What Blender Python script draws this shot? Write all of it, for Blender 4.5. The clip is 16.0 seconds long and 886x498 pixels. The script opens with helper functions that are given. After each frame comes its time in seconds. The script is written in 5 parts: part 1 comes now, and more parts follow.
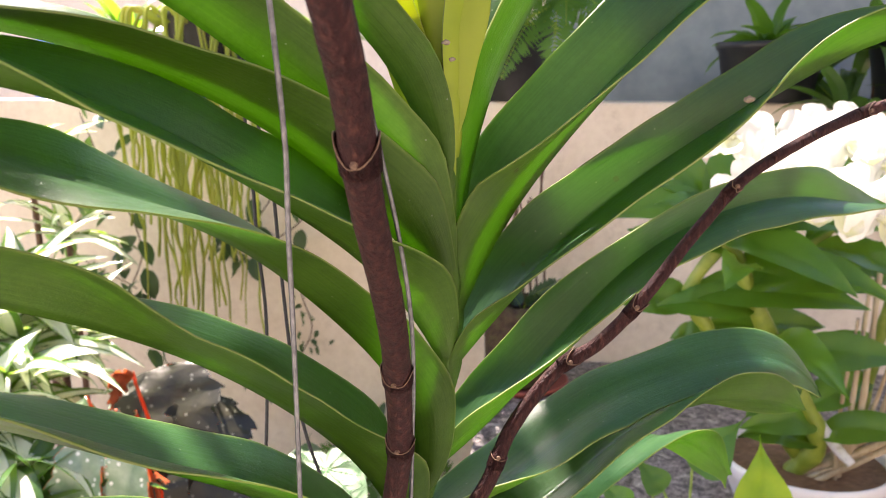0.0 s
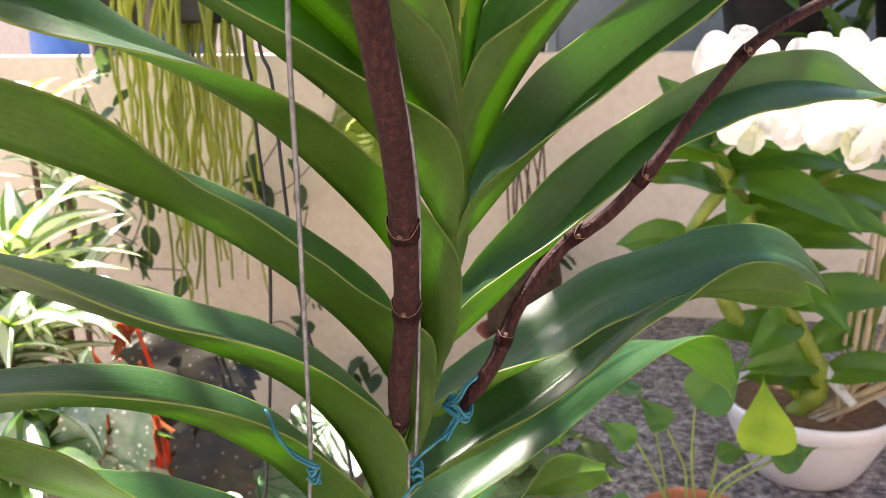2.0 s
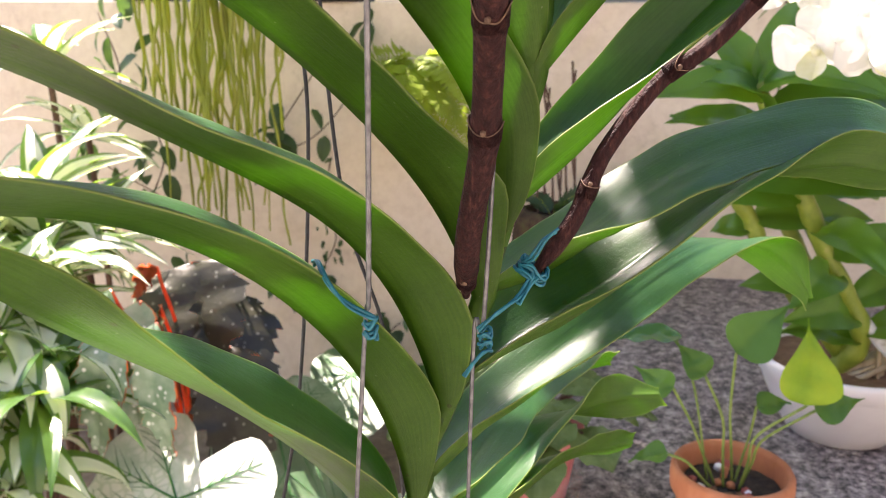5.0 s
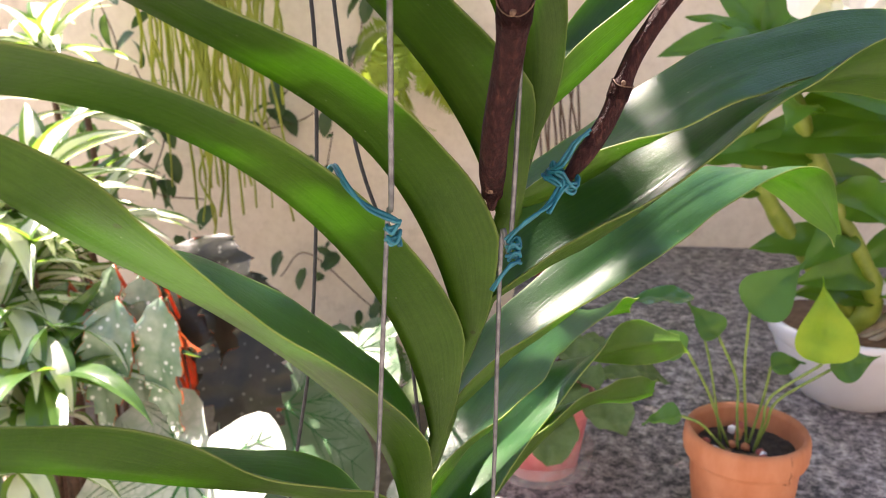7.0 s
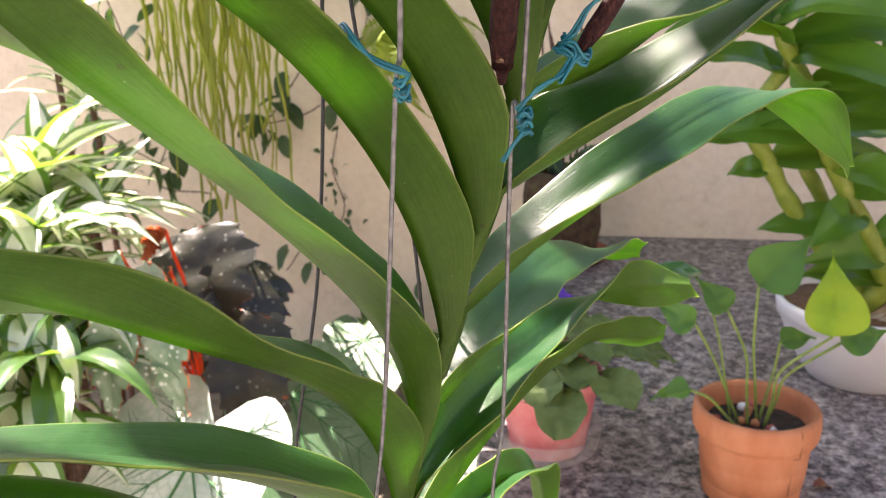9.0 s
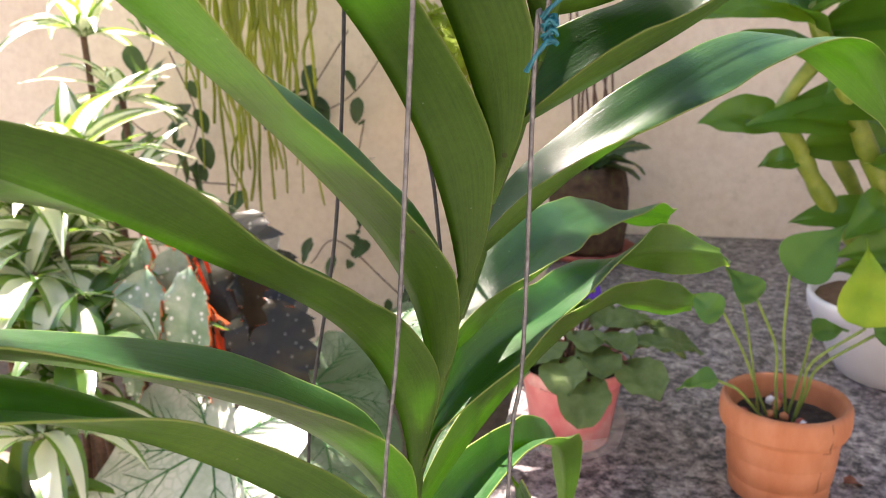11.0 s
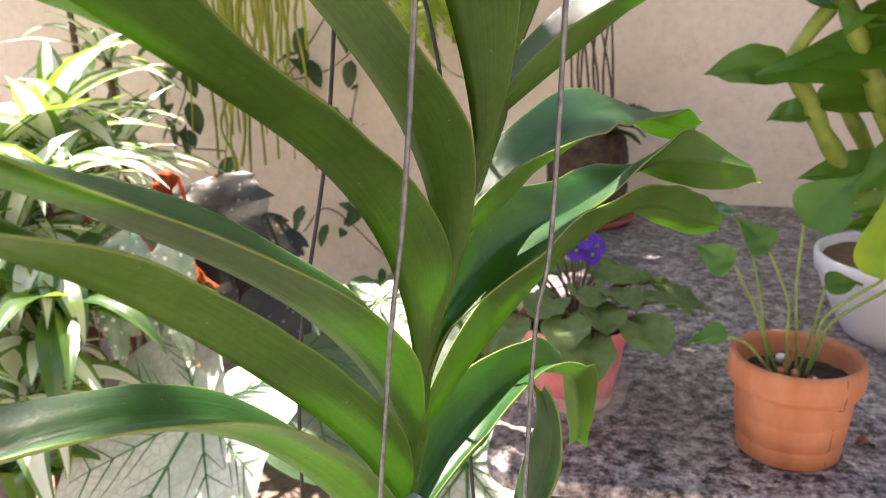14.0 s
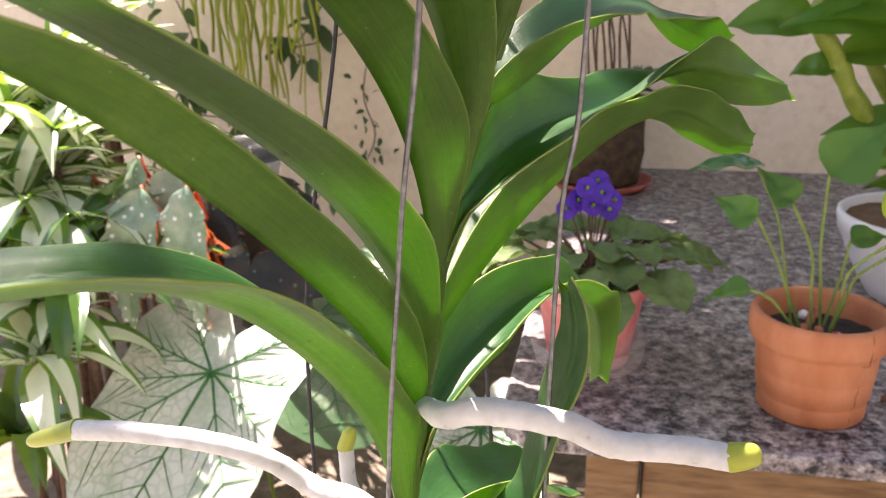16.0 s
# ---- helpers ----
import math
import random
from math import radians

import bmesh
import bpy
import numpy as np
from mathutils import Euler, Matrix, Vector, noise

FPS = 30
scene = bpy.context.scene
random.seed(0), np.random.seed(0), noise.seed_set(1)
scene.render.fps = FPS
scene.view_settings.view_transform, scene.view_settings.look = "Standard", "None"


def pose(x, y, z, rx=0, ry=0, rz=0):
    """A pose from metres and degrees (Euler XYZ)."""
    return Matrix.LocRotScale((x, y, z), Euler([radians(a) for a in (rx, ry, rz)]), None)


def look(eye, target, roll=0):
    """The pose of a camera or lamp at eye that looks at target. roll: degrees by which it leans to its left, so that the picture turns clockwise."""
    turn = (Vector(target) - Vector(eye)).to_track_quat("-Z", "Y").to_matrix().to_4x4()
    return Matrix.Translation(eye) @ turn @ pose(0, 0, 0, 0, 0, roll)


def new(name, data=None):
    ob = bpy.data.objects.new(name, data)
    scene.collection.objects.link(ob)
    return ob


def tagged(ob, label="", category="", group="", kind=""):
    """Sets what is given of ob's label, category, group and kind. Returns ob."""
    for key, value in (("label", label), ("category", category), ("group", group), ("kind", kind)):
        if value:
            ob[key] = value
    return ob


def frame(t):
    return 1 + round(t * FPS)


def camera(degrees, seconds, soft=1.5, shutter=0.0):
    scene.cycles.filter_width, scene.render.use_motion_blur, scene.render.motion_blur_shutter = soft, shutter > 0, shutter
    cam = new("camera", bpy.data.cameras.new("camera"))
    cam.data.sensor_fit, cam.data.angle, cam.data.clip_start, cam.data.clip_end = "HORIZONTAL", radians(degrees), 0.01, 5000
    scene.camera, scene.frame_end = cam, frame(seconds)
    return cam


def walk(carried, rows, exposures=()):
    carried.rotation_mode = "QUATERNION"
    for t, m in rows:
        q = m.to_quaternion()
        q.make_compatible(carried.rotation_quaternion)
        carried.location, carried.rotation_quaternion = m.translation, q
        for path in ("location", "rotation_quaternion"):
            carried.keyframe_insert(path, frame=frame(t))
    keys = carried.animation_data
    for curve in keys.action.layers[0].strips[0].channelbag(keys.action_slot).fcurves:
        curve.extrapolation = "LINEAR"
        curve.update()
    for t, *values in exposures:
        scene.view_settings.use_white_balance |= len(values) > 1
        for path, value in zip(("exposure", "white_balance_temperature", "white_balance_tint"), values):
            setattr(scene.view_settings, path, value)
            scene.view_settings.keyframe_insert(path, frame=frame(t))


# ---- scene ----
cam = camera(54.9, 16.0, soft=0.55)
cam.data.dof.use_dof, cam.data.dof.focus_distance, cam.data.dof.aperture_fstop = True, 0.28, 32.0
PATH = [
    (0, (0.1638, -0.0265, 1.2009), (-0.0990, 1.9176, 0.8115), 0.09),
    (0.5, (0.1627, -0.0305, 1.1918), (-0.1000, 1.9113, 0.7912), -0.07),
    (1, (0.1588, -0.0322, 1.1817), (-0.1003, 1.9065, 0.7638), -0.22),
    (1.5, (0.1598, -0.0296, 1.1740), (-0.0961, 1.9026, 0.7254), -0.27),
    (2, (0.1623, -0.0283, 1.1670), (-0.1005, 1.8987, 0.7003), -0.46),
    (2.5, (0.1588, -0.0262, 1.1594), (-0.1095, 1.8929, 0.6641), -0.38),
    (3, (0.1531, -0.0192, 1.1509), (-0.1190, 1.8970, 0.6467), -0.33),
    (3.5, (0.149, -0.007, 1.143), (-0.131, 1.904, 0.627), -0.2),
    (4, (0.149, -0.002, 1.134), (-0.149, 1.903, 0.603), 0.4),
    (4.2, (0.147, -0.003, 1.13), (-0.152, 1.904, 0.604), 0.5),
    (6.5, (0.136, 0.007, 1.094), (-0.171, 1.902, 0.533), -0.6),
    (7, (0.132, 0.008, 1.089), (-0.172, 1.9, 0.518), -0.8),
    (7.5, (0.128, 0.006, 1.083), (-0.17, 1.898, 0.506), -1.0),
    (8, (0.124, 0.001, 1.074), (-0.18, 1.891, 0.495), -1.1),
    (8.2, (0.126, -0.001, 1.068), (-0.178, 1.89, 0.493), -1.0),
    (10.5, (0.133, 0.008, 1.029), (-0.227, 1.901, 0.493), -1.2),
    (11, (0.132, 0.007, 1.022), (-0.244, 1.895, 0.48), -0.7),
    (11.5, (0.126, 0.009, 1.016), (-0.252, 1.895, 0.468), -0.5),
    (12, (0.132, 0.008, 1.005), (-0.257, 1.893, 0.461), -0.7),
    (12.5, (0.134, 0.017, 0.997), (-0.256, 1.905, 0.463), -0.7),
    (13, (0.128, 0.028, 0.985), (-0.258, 1.911, 0.433), -0.9),
    (13.5, (0.121, 0.043, 0.978), (-0.242, 1.921, 0.393), -0.2),
    (14, (0.119, 0.039, 0.974), (-0.238, 1.918, 0.392), -0.5),
    (14.5, (0.124, 0.043, 0.969), (-0.245, 1.92, 0.387), -0.6),
    (15, (0.135, 0.04, 0.967), (-0.278, 1.905, 0.373), -1.1),
    (15.5, (0.124, 0.041, 0.954), (-0.289, 1.902, 0.349), -0.9),
    (16, (0.115, 0.052, 0.939), (-0.269, 1.912, 0.311), -0.8),
]
walk(cam, [(t, look(eye, target, roll)) for t, eye, target, roll in PATH], [(0, 2.60, 7050, 26), (3, 2.52, 7050, 26), (8, 2.51, 7050, 26), (13, 2.40, 7050, 26), (16, 2.31, 7050, 26)])

# ---- world, sun, exposure ----
SUN = Vector((-0.42, 0.50, 0.95)).normalized()
world = bpy.data.worlds.new("sky")
scene.world = world
world.use_nodes = True
wn = world.node_tree
sky = wn.nodes.new("ShaderNodeTexSky")
sky.sky_type, sky.sun_disc = "NISHITA", False
sky.sun_elevation = math.asin(SUN.z)
sky.sun_rotation = math.atan2(SUN.x, SUN.y)
wn.links.new(sky.outputs[0], wn.nodes["Background"].inputs[0])
wn.nodes["Background"].inputs[1].default_value = 0.075
sun = new("sun", bpy.data.lights.new("sun", "SUN"))
sun.data.energy, sun.data.angle, sun.data.color = 5.0, radians(0.42), (1.0, 0.95, 0.86)
sun.matrix_world = look(SUN * 20, (0, 0, 0))


# ---- materials ----
def material(name):
    m = bpy.data.materials.new(name)
    m.use_nodes = True
    t = m.node_tree
    return m, t, t.nodes["Principled BSDF"]


def node(t, kind, **values):
    n = t.nodes.new(kind)
    for key, value in values.items():
        if key.startswith("i_"):
            n.inputs[key[2:].replace("_", " ")].default_value = value
    return n


def noise_ramp(t, scale, stops, detail=4.0, rough=0.6, coords=None, stretch=None):
    """A noise texture in object metres through a colour ramp."""
    tc = node(t, "ShaderNodeTexCoord")
    vec = tc.outputs["Object"] if coords is None else coords
    if stretch:
        mp = node(t, "ShaderNodeMapping")
        mp.inputs["Scale"].default_value = stretch
        t.links.new(vec, mp.inputs["Vector"])
        vec = mp.outputs["Vector"]
    nz = node(t, "ShaderNodeTexNoise", i_Scale=scale, i_Detail=detail, i_Roughness=rough)
    t.links.new(vec, nz.inputs["Vector"])
    rp = node(t, "ShaderNodeValToRGB")
    while len(rp.color_ramp.elements) < len(stops):
        rp.color_ramp.elements.new(0.5)
    for e, (at, c) in zip(rp.color_ramp.elements, stops):
        e.position, e.color = at, (*c, 1)
    t.links.new(nz.outputs["Fac"], rp.inputs["Fac"])
    return rp.outputs["Color"], nz.outputs["Fac"]


def mixed(t, fac, a, b, blend="MIX"):
    n = t.nodes.new("ShaderNodeMix")
    n.data_type, n.blend_type = "RGBA", blend
    for sock, v in ((n.inputs[0], fac), (n.inputs[6], a), (n.inputs[7], b)):
        if isinstance(v, (int, float)):
            sock.default_value = v
        elif isinstance(v, tuple):
            sock.default_value = (*v, 1)
        else:
            t.links.new(v, sock)
    return n.outputs[2]


def bumped(t, bsdf, height, strength=0.3, distance=0.001):
    b = node(t, "ShaderNodeBump", i_Strength=strength, i_Distance=distance)
    t.links.new(height, b.inputs["Height"])
    t.links.new(b.outputs["Normal"], bsdf.inputs["Normal"])


def plain(name, stops, scale=60, rough=0.6, bump=0.3, dist=0.001, metal=0.0, spec=0.5, stretch=None, detail=5.0):
    m, t, b = material(name)
    c, f = noise_ramp(t, scale, stops, detail=detail, stretch=stretch)
    t.links.new(c, b.inputs["Base Color"])
    b.inputs["Roughness"].default_value, b.inputs["Metallic"].default_value = rough, metal
    b.inputs["Specular IOR Level"].default_value = spec
    if bump:
        bumped(t, b, f, bump, dist)
    return m


def leafy(name, stops, scale=40, rough=0.4, through_light=0.3, glow=(0.25, 0.5, 0.03), spec=0.5, bump=0.15, stretch=None, dist=0.0006):
    """A leaf: colour by noise and by object, gloss, and light that comes through the blade."""
    m, t, b = material(name)
    c, f = noise_ramp(t, scale, stops, stretch=stretch)
    info = node(t, "ShaderNodeObjectInfo")
    hs = node(t, "ShaderNodeHueSaturation")
    mr = node(t, "ShaderNodeMapRange", i_To_Min=0.82, i_To_Max=1.18)
    t.links.new(info.outputs["Random"], mr.inputs["Value"])
    t.links.new(mr.outputs[0], hs.inputs["Value"])
    t.links.new(c, hs.inputs["Color"])
    t.links.new(hs.outputs["Color"], b.inputs["Base Color"])
    b.inputs["Roughness"].default_value = rough
    b.inputs["Specular IOR Level"].default_value = spec
    if bump:
        bumped(t, b, f, bump, dist)
    tr = node(t, "ShaderNodeBsdfTranslucent")
    tr.inputs["Color"].default_value = (*glow, 1)
    mx = node(t, "ShaderNodeMixShader", i_Fac=through_light)
    t.links.new(b.outputs[0], mx.inputs[1])
    t.links.new(tr.outputs[0], mx.inputs[2])
    t.links.new(mx.outputs[0], t.nodes["Material Output"].inputs["Surface"])
    return m


def vanda_skin(name, stops, rough, through_light, glow, spec, keel_line):
    """Strap-leaf skin: blotches, fine lengthwise veins, a darker line over the keel and a few pale specks."""
    m, t, b = material(name)
    tc = node(t, "ShaderNodeTexCoord")
    c1, f1 = noise_ramp(t, 24, stops, 5.0, 0.6)
    c2, f2 = noise_ramp(t, 1.0, [(0.3, (0.76, 0.80, 0.70)), (0.7, (1.18, 1.15, 1.18))], 6.0, 0.68, tc.outputs["UV"], (20, 7.0, 1))
    c3, _ = noise_ramp(t, 420, [(0.3, (0.62, 0.65, 0.60)), (0.7, (1.30, 1.28, 1.34))], 5.0, 0.75)
    c4, _ = noise_ramp(t, 70, [(0.32, (0.86, 0.88, 0.84)), (0.68, (1.10, 1.10, 1.12))], 4.0, 0.6)
    c = mixed(t, 0.8, c1, c2, "MULTIPLY")
    c = mixed(t, 0.8, c, c3, "MULTIPLY")
    c = mixed(t, 0.8, c, c4, "MULTIPLY")
    sep = node(t, "ShaderNodeSeparateXYZ")
    t.links.new(tc.outputs["UV"], sep.inputs[0])
    ab = node(t, "ShaderNodeMath")
    ab.operation = "ABSOLUTE"
    t.links.new(sep.outputs[0], ab.inputs[0])
    gr = node(t, "ShaderNodeMapRange", i_From_Min=0.0, i_From_Max=0.045, i_To_Min=keel_line, i_To_Max=0.0)
    t.links.new(ab.outputs[0], gr.inputs["Value"])
    c = mixed(t, gr.outputs[0], c, (0.012, 0.035, 0.010))
    rim = node(t, "ShaderNodeMapRange", i_From_Min=0.94, i_From_Max=1.0, i_To_Min=0.0, i_To_Max=0.55)
    t.links.new(ab.outputs[0], rim.inputs["Value"])
    c = mixed(t, rim.outputs[0], c, (0.20, 0.27, 0.06))
    vo = node(t, "ShaderNodeTexVoronoi", i_Scale=150.0, i_Randomness=1.0)
    t.links.new(tc.outputs["Object"], vo.inputs["Vector"])
    lt = node(t, "ShaderNodeMath", i_Value=0.5)
    lt.operation = "LESS_THAN"
    lt.inputs[1].default_value = 0.05
    t.links.new(vo.outputs["Distance"], lt.inputs[0])
    c = mixed(t, lt.outputs[0], c, (0.22, 0.27, 0.12))
    vs = node(t, "ShaderNodeTexVoronoi", i_Scale=48.0, i_Randomness=1.0)
    t.links.new(tc.outputs["Object"], vs.inputs["Vector"])
    scar = node(t, "ShaderNodeMath")
    scar.operation = "LESS_THAN"
    scar.inputs[1].default_value = 0.055
    t.links.new(vs.outputs["Distance"], scar.inputs[0])
    c = mixed(t, scar.outputs[0], c, (0.035, 0.025, 0.010))
    info = node(t, "ShaderNodeObjectInfo")
    hs = node(t, "ShaderNodeHueSaturation")
    mr = node(t, "ShaderNodeMapRange", i_To_Min=0.86, i_To_Max=1.14)
    t.links.new(info.outputs["Random"], mr.inputs["Value"])
    t.links.new(mr.outputs[0], hs.inputs["Value"])
    t.links.new(c, hs.inputs["Color"])
    t.links.new(hs.outputs["Color"], b.inputs["Base Color"])
    rr = node(t, "ShaderNodeMapRange", i_To_Min=rough - 0.07, i_To_Max=rough + 0.12)
    t.links.new(f1, rr.inputs["Value"])
    t.links.new(rr.outputs[0], b.inputs["Roughness"])
    b.inputs["Specular IOR Level"].default_value = spec
    _, grain = noise_ramp(t, 900, [(0.3, (0, 0, 0)), (0.7, (1, 1, 1))], 3.0, 0.6)
    hm = node(t, "ShaderNodeMath")
    hm.operation = "MULTIPLY_ADD"
    hm.inputs[1].default_value = 0.7
    t.links.new(grain, hm.inputs[0])
    t.links.new(f2, hm.inputs[2])
    bumped(t, b, hm.outputs[0], 0.42, 0.0006)
    tr = node(t, "ShaderNodeBsdfTranslucent")
    tg = mixed(t, 0.7, glow, c2, "MULTIPLY")
    t.links.new(tg, tr.inputs["Color"])
    mx = node(t, "ShaderNodeMixShader", i_Fac=through_light)
    t.links.new(b.outputs[0], mx.inputs[1])
    t.links.new(tr.outputs[0], mx.inputs[2])
    t.links.new(mx.outputs[0], t.nodes["Material Output"].inputs["Surface"])
    return m


M_TOP = vanda_skin("vanda_leaf_upper", [(0.3, (0.014, 0.064, 0.019)), (0.7, (0.031, 0.102, 0.030))], 0.30, 0.25, (0.27, 0.62, 0.006), 0.50, 0.45)
M_UNDER = vanda_skin("vanda_leaf_underside", [(0.3, (0.036, 0.088, 0.008)), (0.55, (0.056, 0.123, 0.013)), (0.75, (0.082, 0.158, 0.022))], 0.42, 0.24, (0.29, 0.62, 0.006), 0.30, 0.0)
M_EDGE = leafy("vanda_leaf_margin", [(0.3, (0.17, 0.25, 0.05)), (0.7, (0.27, 0.32, 0.10))], 200, 0.5, 0.3, (0.4, 0.52, 0.08))
M_SHEATH = plain("drying_leaf_sheath", [(0.3, (0.035, 0.075, 0.010)), (0.6, (0.060, 0.110, 0.016)), (0.78, (0.11, 0.09, 0.035))], 120, 0.65, 0.5, stretch=(1, 1, 0.25))
M_DRYEDGE = plain("dry_sheath_margin", [(0.3, (0.07, 0.08, 0.02)), (0.7, (0.24, 0.20, 0.09))], 200, 0.7)
M_YOUNG = leafy("young_vanda_leaf", [(0.3, (0.26, 0.37, 0.03)), (0.7, (0.41, 0.51, 0.05))], 30, 0.45, 0.4, (0.62, 0.68, 0.04))
M_STEM = plain("stem_sheath", [(0.3, (0.045, 0.085, 0.012)), (0.7, (0.085, 0.12, 0.025))], 90, 0.6)
M_TERRA = plain("terracotta_clay", [(0.22, (0.30, 0.095, 0.038)), (0.45, (0.44, 0.16, 0.070)), (0.62, (0.51, 0.21, 0.105)), (0.78, (0.60, 0.33, 0.21))], 20, 0.78, 0.35, 0.001, detail=9.0, stretch=(1, 1, 0.45))
M_PINK = plain("pink_plastic", [(0.32, (0.60, 0.14, 0.16)), (0.55, (0.70, 0.26, 0.26)), (0.72, (0.78, 0.56, 0.54))], 18, 0.4, 0.1)
M_WHITE = plain("white_plastic", [(0.3, (0.72, 0.70, 0.71)), (0.7, (0.80, 0.79, 0.79))], 10, 0.32, 0.05)
M_SOIL = plain("dark_soil", [(0.3, (0.012, 0.009, 0.007)), (0.7, (0.06, 0.04, 0.028))], 90, 0.95, 1.0, 0.008)
M_GROUND = plain("dry_garden_soil", [(0.3, (0.13, 0.10, 0.075)), (0.7, (0.25, 0.205, 0.16))], 30, 0.95, 0.8, 0.008)
M_COIR = plain("coir_fibre", [(0.3, (0.10, 0.05, 0.025)), (0.6, (0.26, 0.14, 0.07)), (0.8, (0.42, 0.27, 0.15))], 70, 0.9, 1.0, 0.004, stretch=(1, 6, 1))
M_SPIKE = plain("old_flower_spike_bark", [(0.3, (0.016, 0.005, 0.006)), (0.52, (0.036, 0.011, 0.011)), (0.68, (0.075, 0.027, 0.022)), (0.8, (0.15, 0.075, 0.045))], 620, 0.6, 1.0, 0.0020, spec=0.18, stretch=(1, 1, 0.45))
M_WIRE = plain("galvanised_wire", [(0.3, (0.11, 0.11, 0.12)), (0.7, (0.26, 0.26, 0.27))], 300, 0.45, 0.2, 0.0003, 0.8)
M_DARKWIRE = plain("weathered_wire", [(0.3, (0.02, 0.021, 0.024)), (0.7, (0.055, 0.056, 0.06))], 300, 0.6, 0.2, 0.0003, 0.2, 0.3)
M_TWINE = plain("blue_green_plastic_twine", [(0.3, (0.0, 0.10, 0.15)), (0.7, (0.01, 0.19, 0.25))], 300, 0.4, 0.3, 0.0004)
M_ROOT = plain("white_velamen_root", [(0.26, (0.24, 0.21, 0.17)), (0.36, (0.47, 0.48, 0.48)), (0.75, (0.64, 0.66, 0.68))], 110, 0.72, 0.5, 0.001, detail=8.0)
M_ROOTTIP = plain("green_root_tip", [(0.3, (0.22, 0.27, 0.02)), (0.7, (0.36, 0.40, 0.05))], 60, 0.35, 0.1)
M_HOUSE = plain("grey_beige_render", [(0.3, (0.22, 0.20, 0.17)), (0.7, (0.32, 0.29, 0.25))], 6, 0.9, 0.3, 0.003)
M_BOUNCE = plain("pale_bounce_concrete", [(0.3, (0.26, 0.245, 0.22)), (0.7, (0.36, 0.34, 0.31))], 8, 0.9, 0.3, 0.003)
M_BLACK = plain("black_plastic", [(0.3, (0.008, 0.008, 0.010)), (0.7, (0.022, 0.022, 0.026))], 30, 0.45, 0.1)
M_WOOD = plain("weathered_pine_board", [(0.3, (0.13, 0.07, 0.03)), (0.55, (0.22, 0.13, 0.06)), (0.8, (0.30, 0.19, 0.10))], 16, 0.7, 0.4, 0.001, stretch=(1, 8, 8))
M_MOSSY = plain("mossy_brown_bark", [(0.3, (0.03, 0.018, 0.012)), (0.55, (0.08, 0.05, 0.03)), (0.75, (0.09, 0.11, 0.03))], 45, 0.95, 1.0, 0.008)
M_REDCLAY = plain("red_clay", [(0.3, (0.30, 0.07, 0.05)), (0.7, (0.42, 0.12, 0.09))], 40, 0.8, 0.3)
M_BLUE = plain("blue_painted_panel", [(0.3, (0.18, 0.23, 0.26)), (0.7, (0.28, 0.34, 0.37))], 12, 0.6, 0.1)
M_DEND = leafy("dendrobium_leaf", [(0.3, (0.032, 0.115, 0.014)), (0.7, (0.070, 0.185, 0.028))], 18, 0.30, 0.35, (0.30, 0.58, 0.03), 0.5, 0.12)
M_CANE = plain("green_orchid_cane", [(0.3, (0.13, 0.20, 0.02)), (0.6, (0.22, 0.29, 0.035)), (0.8, (0.32, 0.32, 0.09))], 40, 0.45, 0.3)
M_OLDCANE = plain("dry_orchid_cane", [(0.3, (0.30, 0.22, 0.13)), (0.7, (0.52, 0.44, 0.32))], 60, 0.7, 0.5, stretch=(1, 1, 0.2))
M_PETAL = leafy("white_petal", [(0.3, (0.80, 0.81, 0.78)), (0.7, (0.86, 0.86, 0.84))], 40, 0.5, 0.3, (0.82, 0.84, 0.76), 0.3, 0.1)
M_LIP = leafy("pale_yellow_lip", [(0.40, (0.82, 0.82, 0.72)), (0.72, (0.70, 0.72, 0.38))], 60, 0.5, 0.3, (0.8, 0.8, 0.4), 0.3, 0.1)
M_HEART = leafy("heart_leaf", [(0.3, (0.035, 0.12, 0.025)), (0.7, (0.06, 0.17, 0.04))], 30, 0.45, 0.35, (0.25, 0.5, 0.04), 0.4, 0.12)
M_YELLOW = leafy("yellow_green_leaf", [(0.3, (0.13, 0.29, 0.02)), (0.5, (0.22, 0.38, 0.025)), (0.7, (0.34, 0.46, 0.03))], 26, 0.45, 0.4, (0.40, 0.62, 0.03), 0.4, 0.2)
M_STALK = plain("green_stalk", [(0.3, (0.10, 0.17, 0.03)), (0.7, (0.20, 0.28, 0.06))], 80, 0.5, 0.1)
M_VIOLET = leafy("african_violet_leaf", [(0.3, (0.075, 0.125, 0.035)), (0.7, (0.145, 0.205, 0.075))], 70, 0.65, 0.2, (0.22, 0.36, 0.08), 0.3, 0.5, dist=0.002)
M_PURPLE = leafy("violet_petal", [(0.3, (0.06, 0.022, 0.30)), (0.7, (0.12, 0.045, 0.44))], 90, 0.6, 0.25, (0.16, 0.05, 0.6), 0.3, 0.2)
M_STRAP = leafy("dark_strap_leaf", [(0.3, (0.030, 0.085, 0.022)), (0.7, (0.065, 0.145, 0.045))], 25, 0.24, 0.32, (0.28, 0.5, 0.05), 0.8, 0.12)
# cream variegation, its colour raised towards white to carry sun glare
M_PALE = leafy("cream_stripe_with_glare", [(0.3, (0.70, 0.76, 0.60)), (0.7, (0.82, 0.85, 0.74))], 25, 0.28, 0.35, (0.78, 0.84, 0.55), 0.7, 0.1)
M_RHIP = leafy("hanging_cactus_stem", [(0.3, (0.20, 0.27, 0.03)), (0.55, (0.33, 0.38, 0.06)), (0.75, (0.42, 0.36, 0.10))], 9, 0.5, 0.3, (0.5, 0.55, 0.06), 0.4, 0.2)
